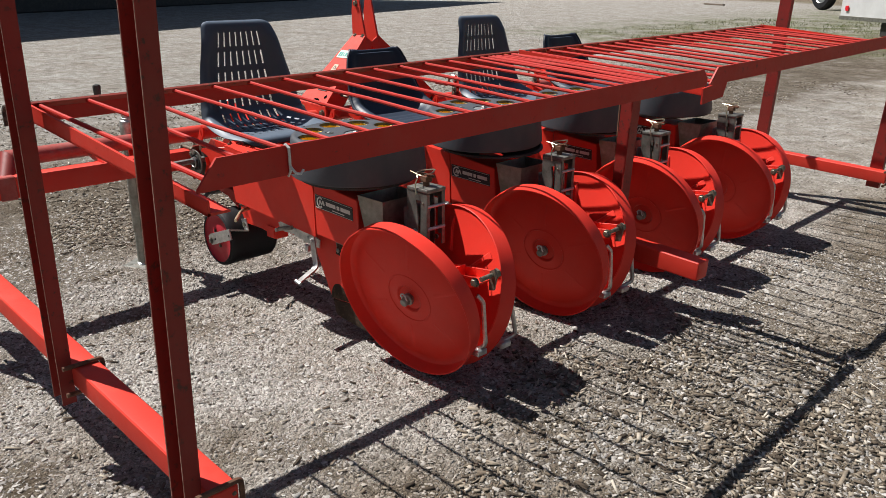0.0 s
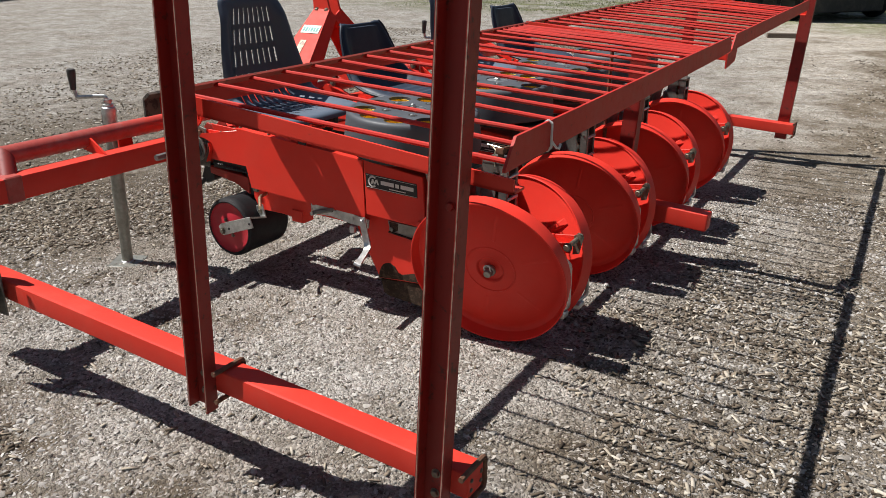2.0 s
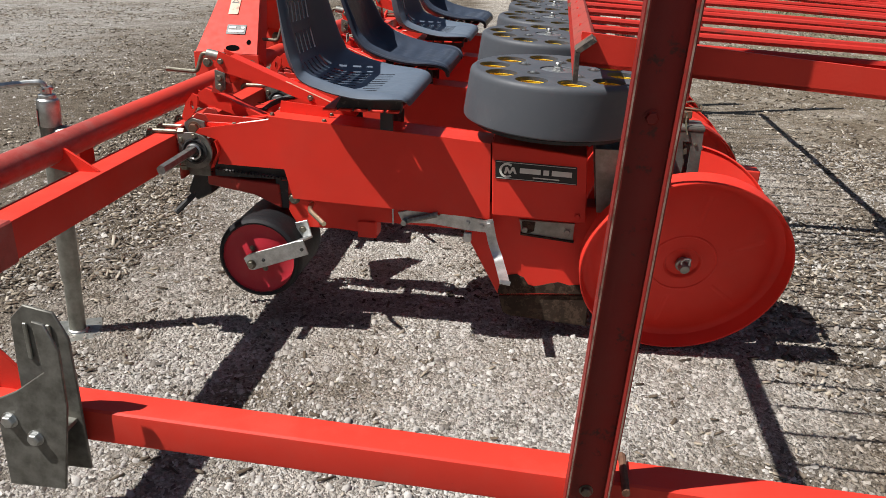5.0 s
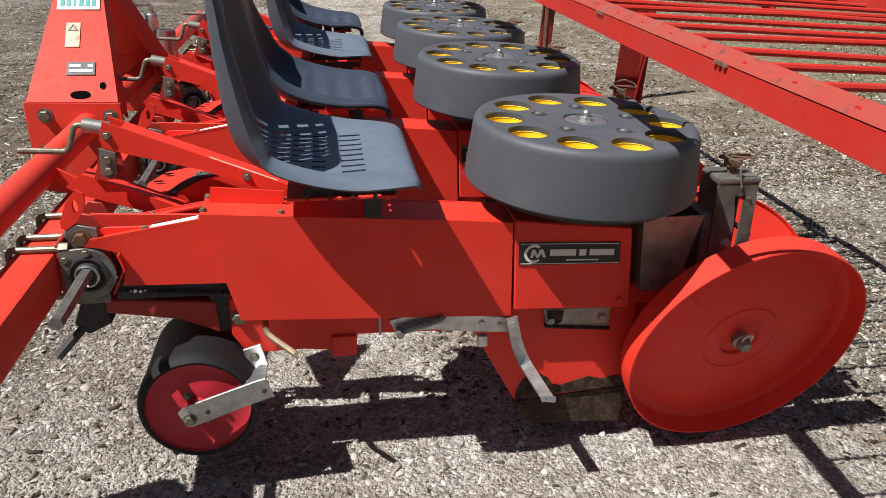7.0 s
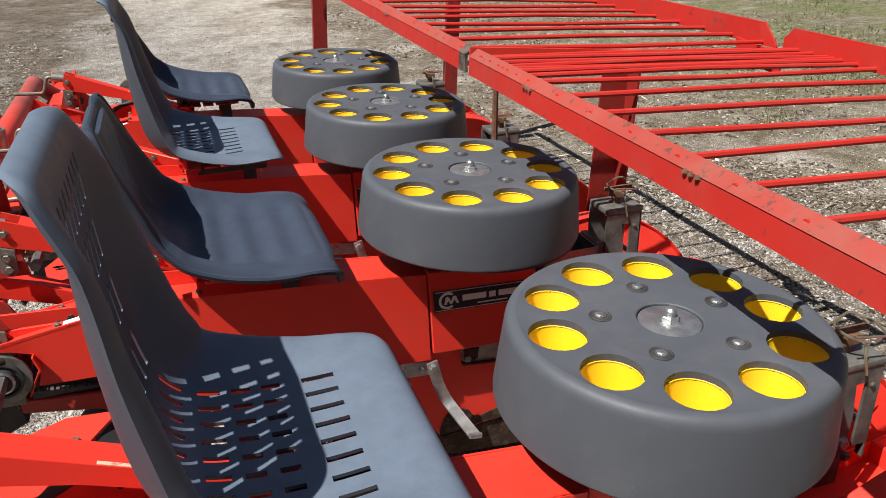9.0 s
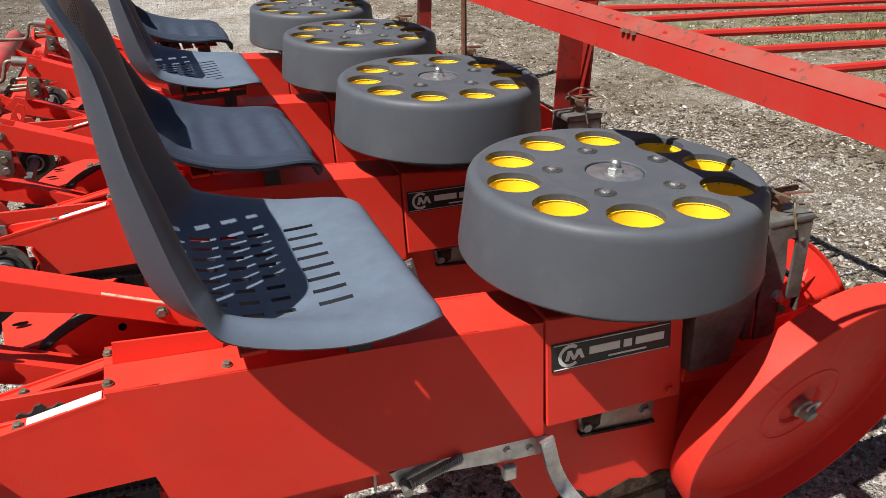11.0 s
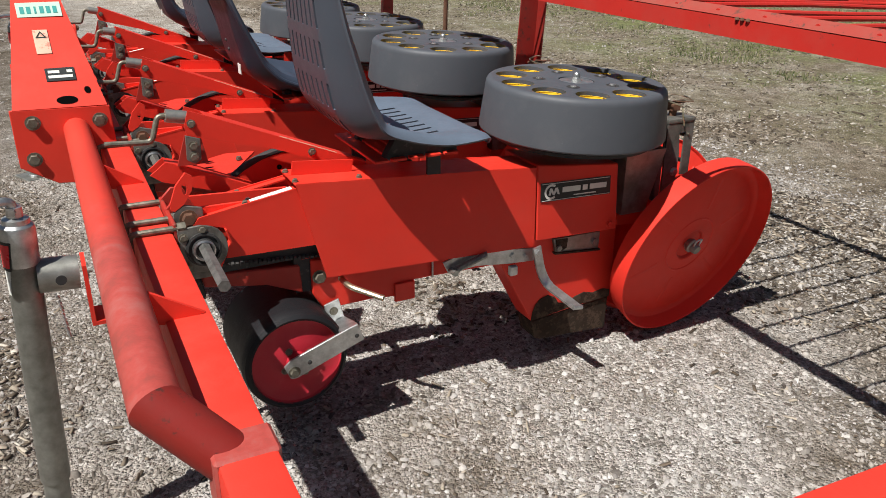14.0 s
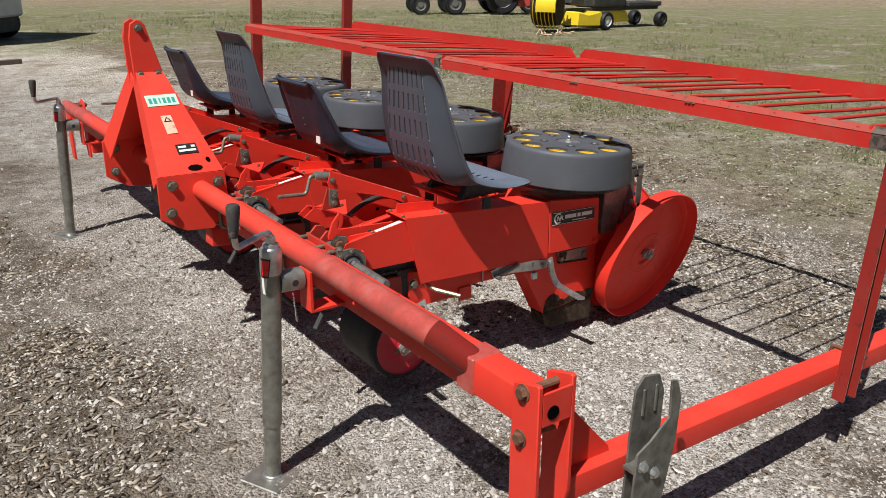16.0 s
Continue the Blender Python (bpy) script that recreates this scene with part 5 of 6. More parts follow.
def seat_shell(line, width_at, cup_at, lip_at, is_slot, thick, pad_at=None, rows=150):
    """A moulded shell: a line from the top of the back to the front edge, widths along it, a raised ridge along the sides
    that rolls over into a turned-down lip, slots cut through. Returns the mesh and its outer edge."""
    pts = smooth_line(line, rows)
    slot_u = [-0.52 + 1.04 / 7 * i for i in range(8)]
    inner = []
    for c in slot_u:
        inner += [c - 0.021, c + 0.021]
    half = [0.60, 0.67, 0.73, 0.78, 0.82, 0.855, 0.885, 0.91, 0.93, 0.95, 0.967, 0.982, 0.993, 1.0]
    us = [-u for u in half[::-1]] + inner + half
    b = bmesh.new()
    grid = []
    for i, p in enumerate(pts):
        t = i / (rows - 1)
        d = (pts[min(i + 1, rows - 1)] - pts[max(i - 1, 0)]).normalized()
        nrm = Vector((-d.z, 0, d.x))
        if nrm.x + nrm.z < 0:
            nrm = -nrm
        w = width_at(t)
        row = []
        for u in us:
            k = min(1.0, max(0.0, (abs(u) - 0.52) / 0.37))
            cup = cup_at(t) * (0.12 * u * u + 0.88 * k * k * (3 - 2 * k))
            r = max(0.0, (abs(u) - 0.88) / 0.12)
            cup -= lip_at(t) * (r ** 1.7)
            if pad_at:
                cup += pad_at(t) * max(0.0, 1 - (abs(u) / 0.72) ** 6)
            row.append(b.verts.new(p + nrm * cup + Vector((0, u * w / 2, 0))))
        grid.append(row)
    edge = [r[0].co.copy() for r in grid[::-1]] + [v.co.copy() for v in grid[0][1:-1]] + [r[-1].co.copy() for r in grid]
    for i in range(rows - 1):
        mid = (pts[i] + pts[i + 1]) / 2
        for j in range(len(us) - 1):
            c = (us[j] + us[j + 1]) / 2
            lane = [k for k, s in enumerate(slot_u) if abs(c - s) < 0.02]
            if lane and is_slot(mid, lane[0]):
                continue
            b.faces.new((grid[i][j], grid[i + 1][j], grid[i + 1][j + 1], grid[i][j + 1]))
    bmesh.ops.delete(b, geom=[v for v in b.verts if not v.link_faces], context="VERTS")
    bmesh.ops.recalc_face_normals(b, faces=b.faces[:])
    b.normal_update()
    faces = b.faces[:]
    centre = sum((f.normal for f in faces), Vector())
    flip = -1 if centre.x + centre.z < 0 else 1
    border = [e for e in b.edges if len(e.link_faces) == 1]
    under = {v: b.verts.new(v.co - v.normal * thick * flip) for v in b.verts[:]}
    for f in faces:
        b.faces.new([under[v] for v in reversed(f.verts[:])])
    for e in border:
        v0, v1 = e.verts
        b.faces.new((v0, v1, under[v1], under[v0]))
    for f in b.faces:
        f.smooth = True
    return b, edge


def shell_part(b, material, parent, label=""):
    ob = part("shell", b, material, parent, label)
    ob.data.set_sharp_from_angle(angle=radians(42))
    return ob


def blend(t, stops):
    """A smooth curve through the stops, with no flat steps."""
    slope = []
    for i in range(len(stops)):
        (t0, a), (t1, c) = stops[max(i - 1, 0)], stops[min(i + 1, len(stops) - 1)]
        slope.append((c - a) / (t1 - t0))
    for i, ((t0, a), (t1, c)) in enumerate(zip(stops, stops[1:])):
        if t <= t1:
            w = t1 - t0
            k = min(1.0, max(0.0, (t - t0) / w))
            return a * (2 * k ** 3 - 3 * k * k + 1) + slope[i] * w * (k ** 3 - 2 * k * k + k) + c * (3 * k * k - 2 * k ** 3) + slope[i + 1] * w * (k ** 3 - k * k)
    return stops[-1][1]


def tall_seat(m):
    s = thing("slotted_seat", m, "dark blue-grey plastic shell seat with slotted back and pan", "seat", "seats over the planting units")
    line = [(1.071, 0, 1.112), (1.081, 0, 1.112), (1.093, 0, 1.106), (1.101, 0, 1.091), (1.105, 0, 1.06), (1.107, 0, 0.995), (1.112, 0, 0.91), (1.122, 0, 0.825), (1.138, 0, 0.768), (1.175, 0, 0.728), (1.24, 0, 0.714), (1.32, 0, 0.712), (1.40, 0, 0.717), (1.438, 0, 0.716), (1.455, 0, 0.706), (1.460, 0, 0.692)]
    wide = [(0.0, 0.22), (0.02, 0.272), (0.05, 0.306), (0.10, 0.330), (0.18, 0.358), (0.32, 0.405), (0.46, 0.442), (0.60, 0.464), (0.75, 0.468), (0.86, 0.458), (0.93, 0.436), (0.97, 0.404), (1.0, 0.355)]
    deep = [(0.0, 0.0), (0.06, 0.004), (0.14, 0.026), (0.26, 0.040), (0.40, 0.056), (0.52, 0.062), (0.66, 0.042), (0.82, 0.016), (0.93, 0.004), (1.0, 0.0)]
    lip = [(0.0, 0.003), (0.10, 0.007), (0.25, 0.013), (0.42, 0.018), (0.60, 0.020), (0.80, 0.016), (0.93, 0.008), (1.0, 0.002)]

    def is_slot(p, lane):
        if p.z > 0.77:
            return any(z0 < p.z < z1 for z0, z1 in ((1.018, 1.068), (0.944, 0.996), (0.864, 0.917), (0.786, 0.838)))
        if p.x < 1.168:
            return 1.142 < p.x
        return any(x0 < p.x < x1 for x0, x1 in ((1.184, 1.214), (1.227, 1.252), (1.266, 1.287), (1.319, 1.363)))

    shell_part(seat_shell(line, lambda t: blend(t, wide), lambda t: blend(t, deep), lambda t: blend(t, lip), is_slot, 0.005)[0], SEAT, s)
    for y in (-0.085, 0.085):
        part("seat_bar", prism(bm_new(), [(1.24, 0.654), (1.42, 0.654), (1.425, 0.703), (1.27, 0.704)], y - 0.012, y + 0.012, bevel=0.002), DARK, s, "black bar under the seat")
    return s


def low_seat(m):
    s = thing("plain_seat", m, "black vinyl bucket seat with smooth low back", "seat", "seats over the planting units")
    line = [(1.060, 0, 0.960), (1.061, 0, 0.968), (1.067, 0, 0.970), (1.073, 0, 0.960), (1.086, 0, 0.90), (1.103, 0, 0.82), (1.124, 0, 0.75), (1.165, 0, 0.708), (1.235, 0, 0.690), (1.32, 0, 0.686), (1.40, 0, 0.692), (1.44, 0, 0.688), (1.458, 0, 0.673), (1.46, 0, 0.655)]
    wide = [(0.0, 0.24), (0.03, 0.285), (0.07, 0.318), (0.12, 0.344), (0.20, 0.372), (0.42, 0.43), (0.6, 0.45), (0.80, 0.45), (0.92, 0.43), (0.97, 0.40), (1.0, 0.36)]
    deep = [(0.0, 0.004), (0.15, 0.022), (0.30, 0.045), (0.45, 0.062), (0.65, 0.042), (0.85, 0.016), (1.0, 0.0)]
    lip = [(0.0, 0.003), (0.2, 0.010), (0.45, 0.020), (0.7, 0.018), (0.9, 0.008), (1.0, 0.002)]
    # a stitched pad: soft ridges across the pan
    pad = lambda t: 0.006 + (0.0035 * math.cos((t - 0.5) * 62) if 0.5 < t < 0.93 else 0.0035) if 0.05 < t < 0.96 else 0.0
    b, edge = seat_shell(line, lambda t: blend(t, wide), lambda t: blend(t, deep), lambda t: blend(t, lip), lambda p, lane: False, 0.009, pad)
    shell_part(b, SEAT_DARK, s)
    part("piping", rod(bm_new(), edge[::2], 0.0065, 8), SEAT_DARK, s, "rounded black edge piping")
    for y in (-0.08, 0.08):
        for x in (1.24, 1.36):
            part("mount_boss", rod(bm_new(), [(x, y, 0.653), (x, y, 0.681)], 0.014, 10), DARK, s)
    for z in (0.80, 0.825):
        part("shell_screw", bolt(bm_new(), face_to(1.098 - (z - 0.80) * 0.24, -0.02, z, (-1, 0, -0.25)), 0.004, 0.003), DARK, s)
    part("size_label", prism(bm_new(), [(-0.13, 0.745), (-0.10, 0.745), (-0.10, 0.772), (-0.13, 0.772)], 1.101, 1.103, "x"), WHITE_STICKER, s, "small white paper label")
    return s


for k in range(4):
    m = SET @ pose(0, (0.292 if k % 2 == 0 else 0.31) + 0.7 * k, (-0.007, -0.016, -0.026, -0.012)[k])
    (tall_seat if k % 2 == 0 else low_seat)(m)


# ---- parking stands ----
def parking_stand(y):
    s = thing("parking_stand", pose(0.496, y + 0.02, 0, 0.9, 3.0, 0), "galvanised parking stand with crank handle and foot plate", "parking stand", "parking stands under the toolbar")
    part("foot_plate", box(bm_new(), -0.065, 0.065, -0.065, 0.065, -0.004, 0.008, 0.003, Matrix.Rotation(0.5, 4, "Z")), GALV_DULL, s)
    part("tube", lathe(bm_new(), [(0.0215, 0.172), (0.0255, 0.17), (0.0262, 0.176), (0.0262, 0.63)], Matrix(), 28), GALV_DULL, s)
    part("inner_tube", lathe(bm_new(), [(0.0225, 0.006), (0.0222, 0.25)], Matrix(), 28), GALV_DULL, s)
    foot_weld = lathe(bm_new(), [(0.0285, 0.0075), (0.0265, 0.0125), (0.0224, 0.015)], Matrix(), 20)
    part("foot_weld", foot_weld, GALV, s, "bright weld bead round the foot")
    bm = lathe(bm_new(), [(0.0266, 0.612), (0.0278, 0.616), (0.0282, 0.672), (0.0262, 0.680), (0.0215, 0.684), (0.0205, 0.692), (0.0125, 0.695), (0.0120, 0.712), (0.0005, 0.714)], Matrix(), 28)
    cap = part("cap", bm, GALV, s, "bluish zinc-plated gear cap")
    bm = rod(bm_new(), [(-0.004, -0.017, 0.706), (0.004, 0.017, 0.706)], 0.0065, 10)
    part("cross_pin", bm, STEEL, cap)
    bm = bm_new()
    rod(bm, bent([(0.0, 0.0, 0.700), (-0.004, -0.004, 0.724), (-0.03, -0.012, 0.722), (-0.112, -0.055, 0.712), (-0.12, -0.06, 0.75)], 0.012), 0.0078, 10)
    crank = part("crank", bm, GALV, s)
    part("grip", lathe(bm_new(), [(0.0005, 0.742), (0.0105, 0.742), (0.0120, 0.755), (0.0165, 0.805), (0.0168, 0.816), (0.014, 0.823), (0.0005, 0.826)], pose(-0.12, -0.06, 0), 20), DARK, crank, "black plastic grip")

    def wrapped(z0, z1, a0, a1, lean, r):
        """A sticker curved round the tube."""
        b = bmesh.new()
        rows = [[b.verts.new((r * math.cos(a), r * math.sin(a), z)) for z, w in ((z0, lean), (z1, 1.0)) for a in [radians((a0 + a1) / 2 + (a1 - a0) / 2 * w * k)]] for k in (-1, -0.5, 0, 0.5, 1)]
        for p, q in zip(rows, rows[1:]):
            b.faces.new((p[0], q[0], q[1], p[1]))
        return b

    part("sleeve", rod(bm_new(), [(0.02, 0, 0.585), (0.084, 0, 0.585)], 0.030, 24), GALV_DULL, s)
    part("sleeve_hole", rod(bm_new(), [(0.055, -0.0305, 0.585), (0.055, -0.029, 0.585)], 0.009, 12), DARK, s)
    rim = part("reflector_rim", wrapped(0.608, 0.659, 184, 246, 0.7, 0.0287), BLACK_STICKER, s, "black rim of the reflector sticker")
    part("reflector", wrapped(0.613, 0.654, 190, 240, 0.68, 0.0292), REFLECT, rim, "red reflector sticker")
    part("reflector_tail", wrapped(0.562, 0.606, 186, 228, 0.45, 0.0269), WHITE_STICKER, s, "torn white sticker")
    chain = bm_new()
    for i in range(14):
        a = i / 13
        p = Vector((0.045 + 0.01 * math.sin(a * 3), -0.034, 0.56 - 0.07 * math.sin(a * math.pi) - 0.01 * a))
        rod(chain, [p, p + Vector((0.003, 0.002 * (-1) ** i, -0.006))], 0.0022, 5)
    part("pin_chain", chain, STEEL, s)
    return s


parking_stand(0.04)
parking_stand(mirrored(0.04))
rod_bm = rod(bm_new(), [(2.06, 1.55, 0.05), (2.065, 1.548, 0.45), (2.07, 1.55, 0.845)], 0.009, 8)
tagged(part("marker_rod", rod_bm, RUST, None), "rusty steel rod standing upright behind the carousels", "rod")


# ---- things about the yard ----
def oriented(x, y, way):
    return pose(x, y, 0, 0, 0, math.degrees(math.atan2(way[1], way[0])))


def road_wheel(parent, x, y, r, w, rim_material, rim_label=""):
    m = face_to(x, y, r, (0, -1, 0))
    t = part("tyre", lathe(bm_new(), [(r * 0.58, 0.0), (r * 0.86, 0.01), (r * 0.97, -w * 0.15), (r, -w * 0.3), (r, -w * 0.7), (r * 0.97, -w * 0.85), (r * 0.86, -w), (r * 0.58, -w)], m, 32), RUBBER, parent)
    part("rim", lathe(bm_new(), [(r * 0.6, -0.005), (r * 0.55, -0.04), (r * 0.3, -0.06), (r * 0.28, -0.02), (0.001, -0.02)], m, 24), rim_material, t, rim_label)
    return t


def box_trailer():
    """Local x runs along the trailer, y away from the yard."""
    t = thing("box_trailer", oriented(-4.97, 18.45, (0.82, -0.57)), "white box trailer with black underside parked at the yard", "trailer")
    part("cargo_box", box(bm_new(), 3.0, 7.45, 0.0, 2.3, 0.42, 2.7, 0.04), WHITE_PAINT, t)
    part("lower_trim", box(bm_new(), 3.02, 7.43, -0.012, 0.0, 0.42, 0.50, 0.004), GALV_DULL, t)
    part("chassis", box(bm_new(), 4.2, 7.43, 0.08, 2.1, 0.15, 0.419, 0.02), DARK, t)
    part("tool_box", box(bm_new(), 5.0, 5.75, -0.06, -0.013, 0.2, 0.62, 0.02), DARK, t, "black tool box")
    for x in (6.1, 7.0):
        for y in (0.07, 2.26):
            road_wheel(t, x, y, 0.30, 0.2, STEEL)
    part("light_bar", box(bm_new(), 3.2, 3.3, -0.03, -0.013, 0.6, 0.7, 0.005), REFLECT, t, "red marker light")
    return t


def tyred_cart():
    t = thing("farm_cart", oriented(-8.9, 32.4, (0.85, -0.52)), "dark farm cart on large tyres beyond the grass", "cart")
    for x in (0.0, 2.4):
        road_wheel(t, x, 0.0, 0.62, 0.35, STEEL)
        road_wheel(t, x, 1.9, 0.62, 0.35, STEEL)
    part("axle_beam", box(bm_new(), -0.1, 2.5, 0.3, 1.4, 0.55, 0.75, 0.03), DARK, t)
    part("bed", prism(bm_new(), [(-0.6, 0.95), (3.0, 0.95), (3.2, 1.7), (-0.8, 1.7)], -0.1, 1.7, bevel=0.03), DARK, t)
    return t


def farm_tractor():
    t = thing("tractor", oriented(13.95, 19.3, (0.9, -0.44)), "old red tractor with grey wheel rims parked on the grass", "tractor")
    for x, r, w in ((0.0, 0.30, 0.22), (1.08, 0.34, 0.24), (2.6, 0.52, 0.34), (3.75, 0.27, 0.18)):
        road_wheel(t, x, 0.0, r, w, SHAFT, "dull grey rim")
        road_wheel(t, x, 1.25, r, w, SHAFT, "dull grey rim")
    part("frame", box(bm_new(), -0.1, 3.6, 0.35, 0.75, 0.42, 0.62, 0.03), DARK, t)
    part("engine", box(bm_new(), 1.3, 2.2, 0.3, 0.8, 0.5, 0.95, 0.05), DARK, t)
    part("bonnet", box(bm_new(), 0.9, 2.3, 0.28, 0.82, 0.95, 1.35, 0.08, seg=3), RED_FADED, t)
    part("grille", box(bm_new(), 0.86, 0.9, 0.32, 0.78, 0.6, 1.25, 0.01), DARK, t)
    part("fender", prism(bm_new(), [(2.0, 0.8), (2.15, 1.1), (2.5, 1.2), (2.9, 1.15), (3.1, 0.9), (3.05, 0.88), (2.85, 1.09), (2.5, 1.14), (2.2, 1.05), (2.05, 0.78)], -0.35, 0.05), RED_FADED, t)
    part("seat", box(bm_new(), 2.5, 2.9, 0.35, 0.75, 0.95, 1.05, 0.04, seg=2), DARK, t)
    part("rear_tool", prism(bm_new(), [(2.95, 0.25), (3.5, 0.25), (3.5, 0.55), (3.35, 0.75), (2.95, 0.7)], 0.1, 0.9, bevel=0.02), RED_FADED, t, "dull red rear implement")
    return t


def yellow_machine():
    t = thing("yellow_implement", oriented(11.95, 11.8, (1.0, 0.03)), "yellow farm implement with a coiled reel and black wheels", "implement")
    m = face_to(0.75, 0.0, 0.56, (0.55, -1, 0))
    for k in range(6):
        part("reel_ring", lathe(bm_new(), [(0.46, -0.012), (0.48, 0), (0.46, 0.012), (0.44, 0)], m @ pose(0, 0, -0.06 - 0.09 * k), 32, True), YELLOW_PAINT, t)
    part("reel_drum", lathe(bm_new(), [(0.001, 0.0), (0.40, -0.02), (0.42, -0.3), (0.40, -0.58), (0.001, -0.6)], m, 28), WORN, t, "brown bristle drum")
    hood = bmesh.new()
    arc = [radians(75 + 5 * i) for i in range(24)]
    rings = [[hood.verts.new(m @ Vector((r * math.cos(a), r * math.sin(a), h))) for a in arc] for r, h in ((0.54, 0.03), (0.54, -0.42), (0.52, -0.42), (0.52, 0.01), (0.49, 0.02), (0.49, 0.03))]
    for p, q in zip(rings, rings[1:] + rings[:1]):
        for i in range(len(arc) - 1):
            hood.faces.new((p[i], p[i + 1], q[i + 1], q[i]))
    part("hood", hood, YELLOW_PAINT, t, "curved yellow hood")
    part("deck", prism(bm_new(), [(1.3, 0.12), (1.35, 0.45), (1.7, 0.38), (2.1, 0.44), (2.3, 0.25), (2.2, 0.1)], 0.0, 0.7, bevel=0.03), YELLOW_PAINT, t)
    part("rear_deck", prism(bm_new(), [(2.5, 0.12), (2.55, 0.46), (3.6, 0.4), (3.75, 0.14)], 0.5, 1.2, bevel=0.03), YELLOW_PAINT, t)
    part("engine_cover", box(bm_new(), 2.2, 3.4, 0.35, 1.0, 0.5, 0.95, 0.08, seg=3), DARK, t)
    part("control_box", prism(bm_new(), [(1.3, 0.6), (1.35, 0.85), (1.75, 0.9), (1.8, 0.55)], 0.25, 0.7, bevel=0.03), DARK, t)
    part("frame_rail", box(bm_new(), 1.2, 4.7, 0.42, 0.52, 0.42, 0.5, 0.01), DARK, t)
    part("seat_frame", box(bm_new(), 3.4, 4.7, 0.3, 0.9, 0.5, 0.62, 0.03), DARK, t)
    road_wheel(t, 2.3, -0.06, 0.215, 0.16, WHITE_PAINT, "white rim")
    road_wheel(t, 2.3, 1.2, 0.215, 0.16, WHITE_PAINT, "white rim")
    road_wheel(t, 4.6, 0.15, 0.185, 0.18, DARK)
    road_wheel(t, 4.6, 1.0, 0.185, 0.18, DARK)
    bm = bm_new()
    rnd = random.Random(4)
    for k in range(14):
        x, y = rnd.uniform(-0.35, 0.75), rnd.uniform(-0.6, -0.2)
        rod(bm, [(x, y, 0.02), (x + rnd.uniform(-0.12, 0.12), y + rnd.uniform(-0.1, 0.1), rnd.uniform(0.03, 0.14)), (x + rnd.uniform(-0.2, 0.2), y + rnd.uniform(-0.15, 0.15), 0.02)], 0.012, 5)
    tagged(part("straw_tangle", bm, CREAM_STICKER, None), "orange-brown tangle of straw on the grass", "straw").matrix_world = t.matrix_world.copy()
    return t


# Assumed barn, added to cast the shadow at the yard's edge; height fits it.
def barn():
    t = thing("barn", oriented(-23.0, 2.0, (-0.362, 0.932)), "tall dark barn added to shade the edge of the yard", "barn")
    part("wall", box(bm_new(), -22, 26, 1.2, 9.0, 0, 16.6, 0.05), DARK, t)
    part("roof", prism(bm_new(), [(0.6, 16.6), (5.1, 19.2), (9.6, 16.6), (9.6, 16.4), (5.1, 19.0), (0.6, 16.4)], -22.6, 26.6, "x"), RUST, t)
    return t


def timber(x, y, turn, length, label):
    t = part("timber", box(bm_new(), -length / 2, length / 2, -0.05, 0.05, 0.0, 0.07, 0.006), WORN_WOOD, None)
    t.matrix_world = pose(x, y, 0, 0, 0, turn)
    return tagged(t, label, "timber")


WORN_WOOD = coat("grey_weathered_wood", (0.14, 0.11, 0.085), (0.08, 0.06, 0.05), (0.25, 0.2, 0.16), 0.85, 0.55, 0.4, grain=0.3)
box_trailer()
tyred_cart()
farm_tractor()
yellow_machine()
barn()
timber(1.35, 11.3, 20, 0.55, "short weathered timber offcut lying on the gravel")
timber(-14.4, 34.4, -30, 1.6, "weathered timber beam lying beside the grass")


# ---- loose gravel, wood chips and grass ----
def piece_material(name, stops, rough=0.9, stained=False):
    m, n, l, b = shader(name, rough, 0, 0.25)
    g = n.new("ShaderNodeNewGeometry")
    c = ramp(n, l, g.outputs["Random Per Island"], stops)
    c = mix(n, l, ramp(n, l, noise_tex(n, l, 220, 3), [(0.35, (0.75, 0.75, 0.75)), (0.7, (1, 1, 1))]), (0.04, 0.035, 0.03), c)
    if stained:
        # bark dust stains the stones in broad patches
        c = mix(n, l, 0.85, c, ramp(n, l, noise_tex(n, l, 0.9, 7, 0.7), [(0.36, (0.6, 0.53, 0.45)), (0.54, (1, 1, 1))]), "MULTIPLY")
    l.new(c, b.inputs["Base Color"])
    return m


STONES = piece_material("loose_gravel", [(0.0, (0.24, 0.22, 0.2)), (0.25, (0.38, 0.355, 0.328)), (0.6, (0.5, 0.473, 0.443)), (0.9, (0.57, 0.543, 0.51)), (1.0, (0.64, 0.617, 0.587))], stained=True)
FLAKES = piece_material("crushed_stone_and_bark", [(0.0, (0.075, 0.062, 0.052)), (0.25, (0.19, 0.17, 0.15)), (0.55, (0.35, 0.328, 0.303)), (0.82, (0.5, 0.475, 0.445)), (1.0, (0.62, 0.598, 0.565))], stained=True)
CHIPS = piece_material("wood_chips", [(0.0, (0.045, 0.033, 0.023)), (0.35, (0.13, 0.1, 0.072)), (0.68, (0.28, 0.23, 0.173)), (0.9, (0.45, 0.392, 0.31)), (1.0, (0.64, 0.58, 0.49))])
BLADES = piece_material("grass_blades", [(0.0, (0.05, 0.075, 0.02)), (0.45, (0.11, 0.14, 0.045)), (0.75, (0.22, 0.225, 0.1)), (1.0, (0.4, 0.36, 0.2))])
rng = np.random.default_rng(7)


def rotations(n, tilt):
    a = rng.uniform(0, 2 * np.pi, n)
    ca, sa = np.cos(a), np.sin(a)
    tx, ty = rng.normal(0, tilt, n), rng.normal(0, tilt, n)
    z = np.stack([tx, ty, np.ones(n)], 1)
    z /= np.linalg.norm(z, axis=1)[:, None]
    x = np.stack([ca, sa, np.zeros(n)], 1)
    x -= z * (x * z).sum(1)[:, None]
    x /= np.linalg.norm(x, axis=1)[:, None]
    return np.stack([x, np.cross(z, x), z], 2)


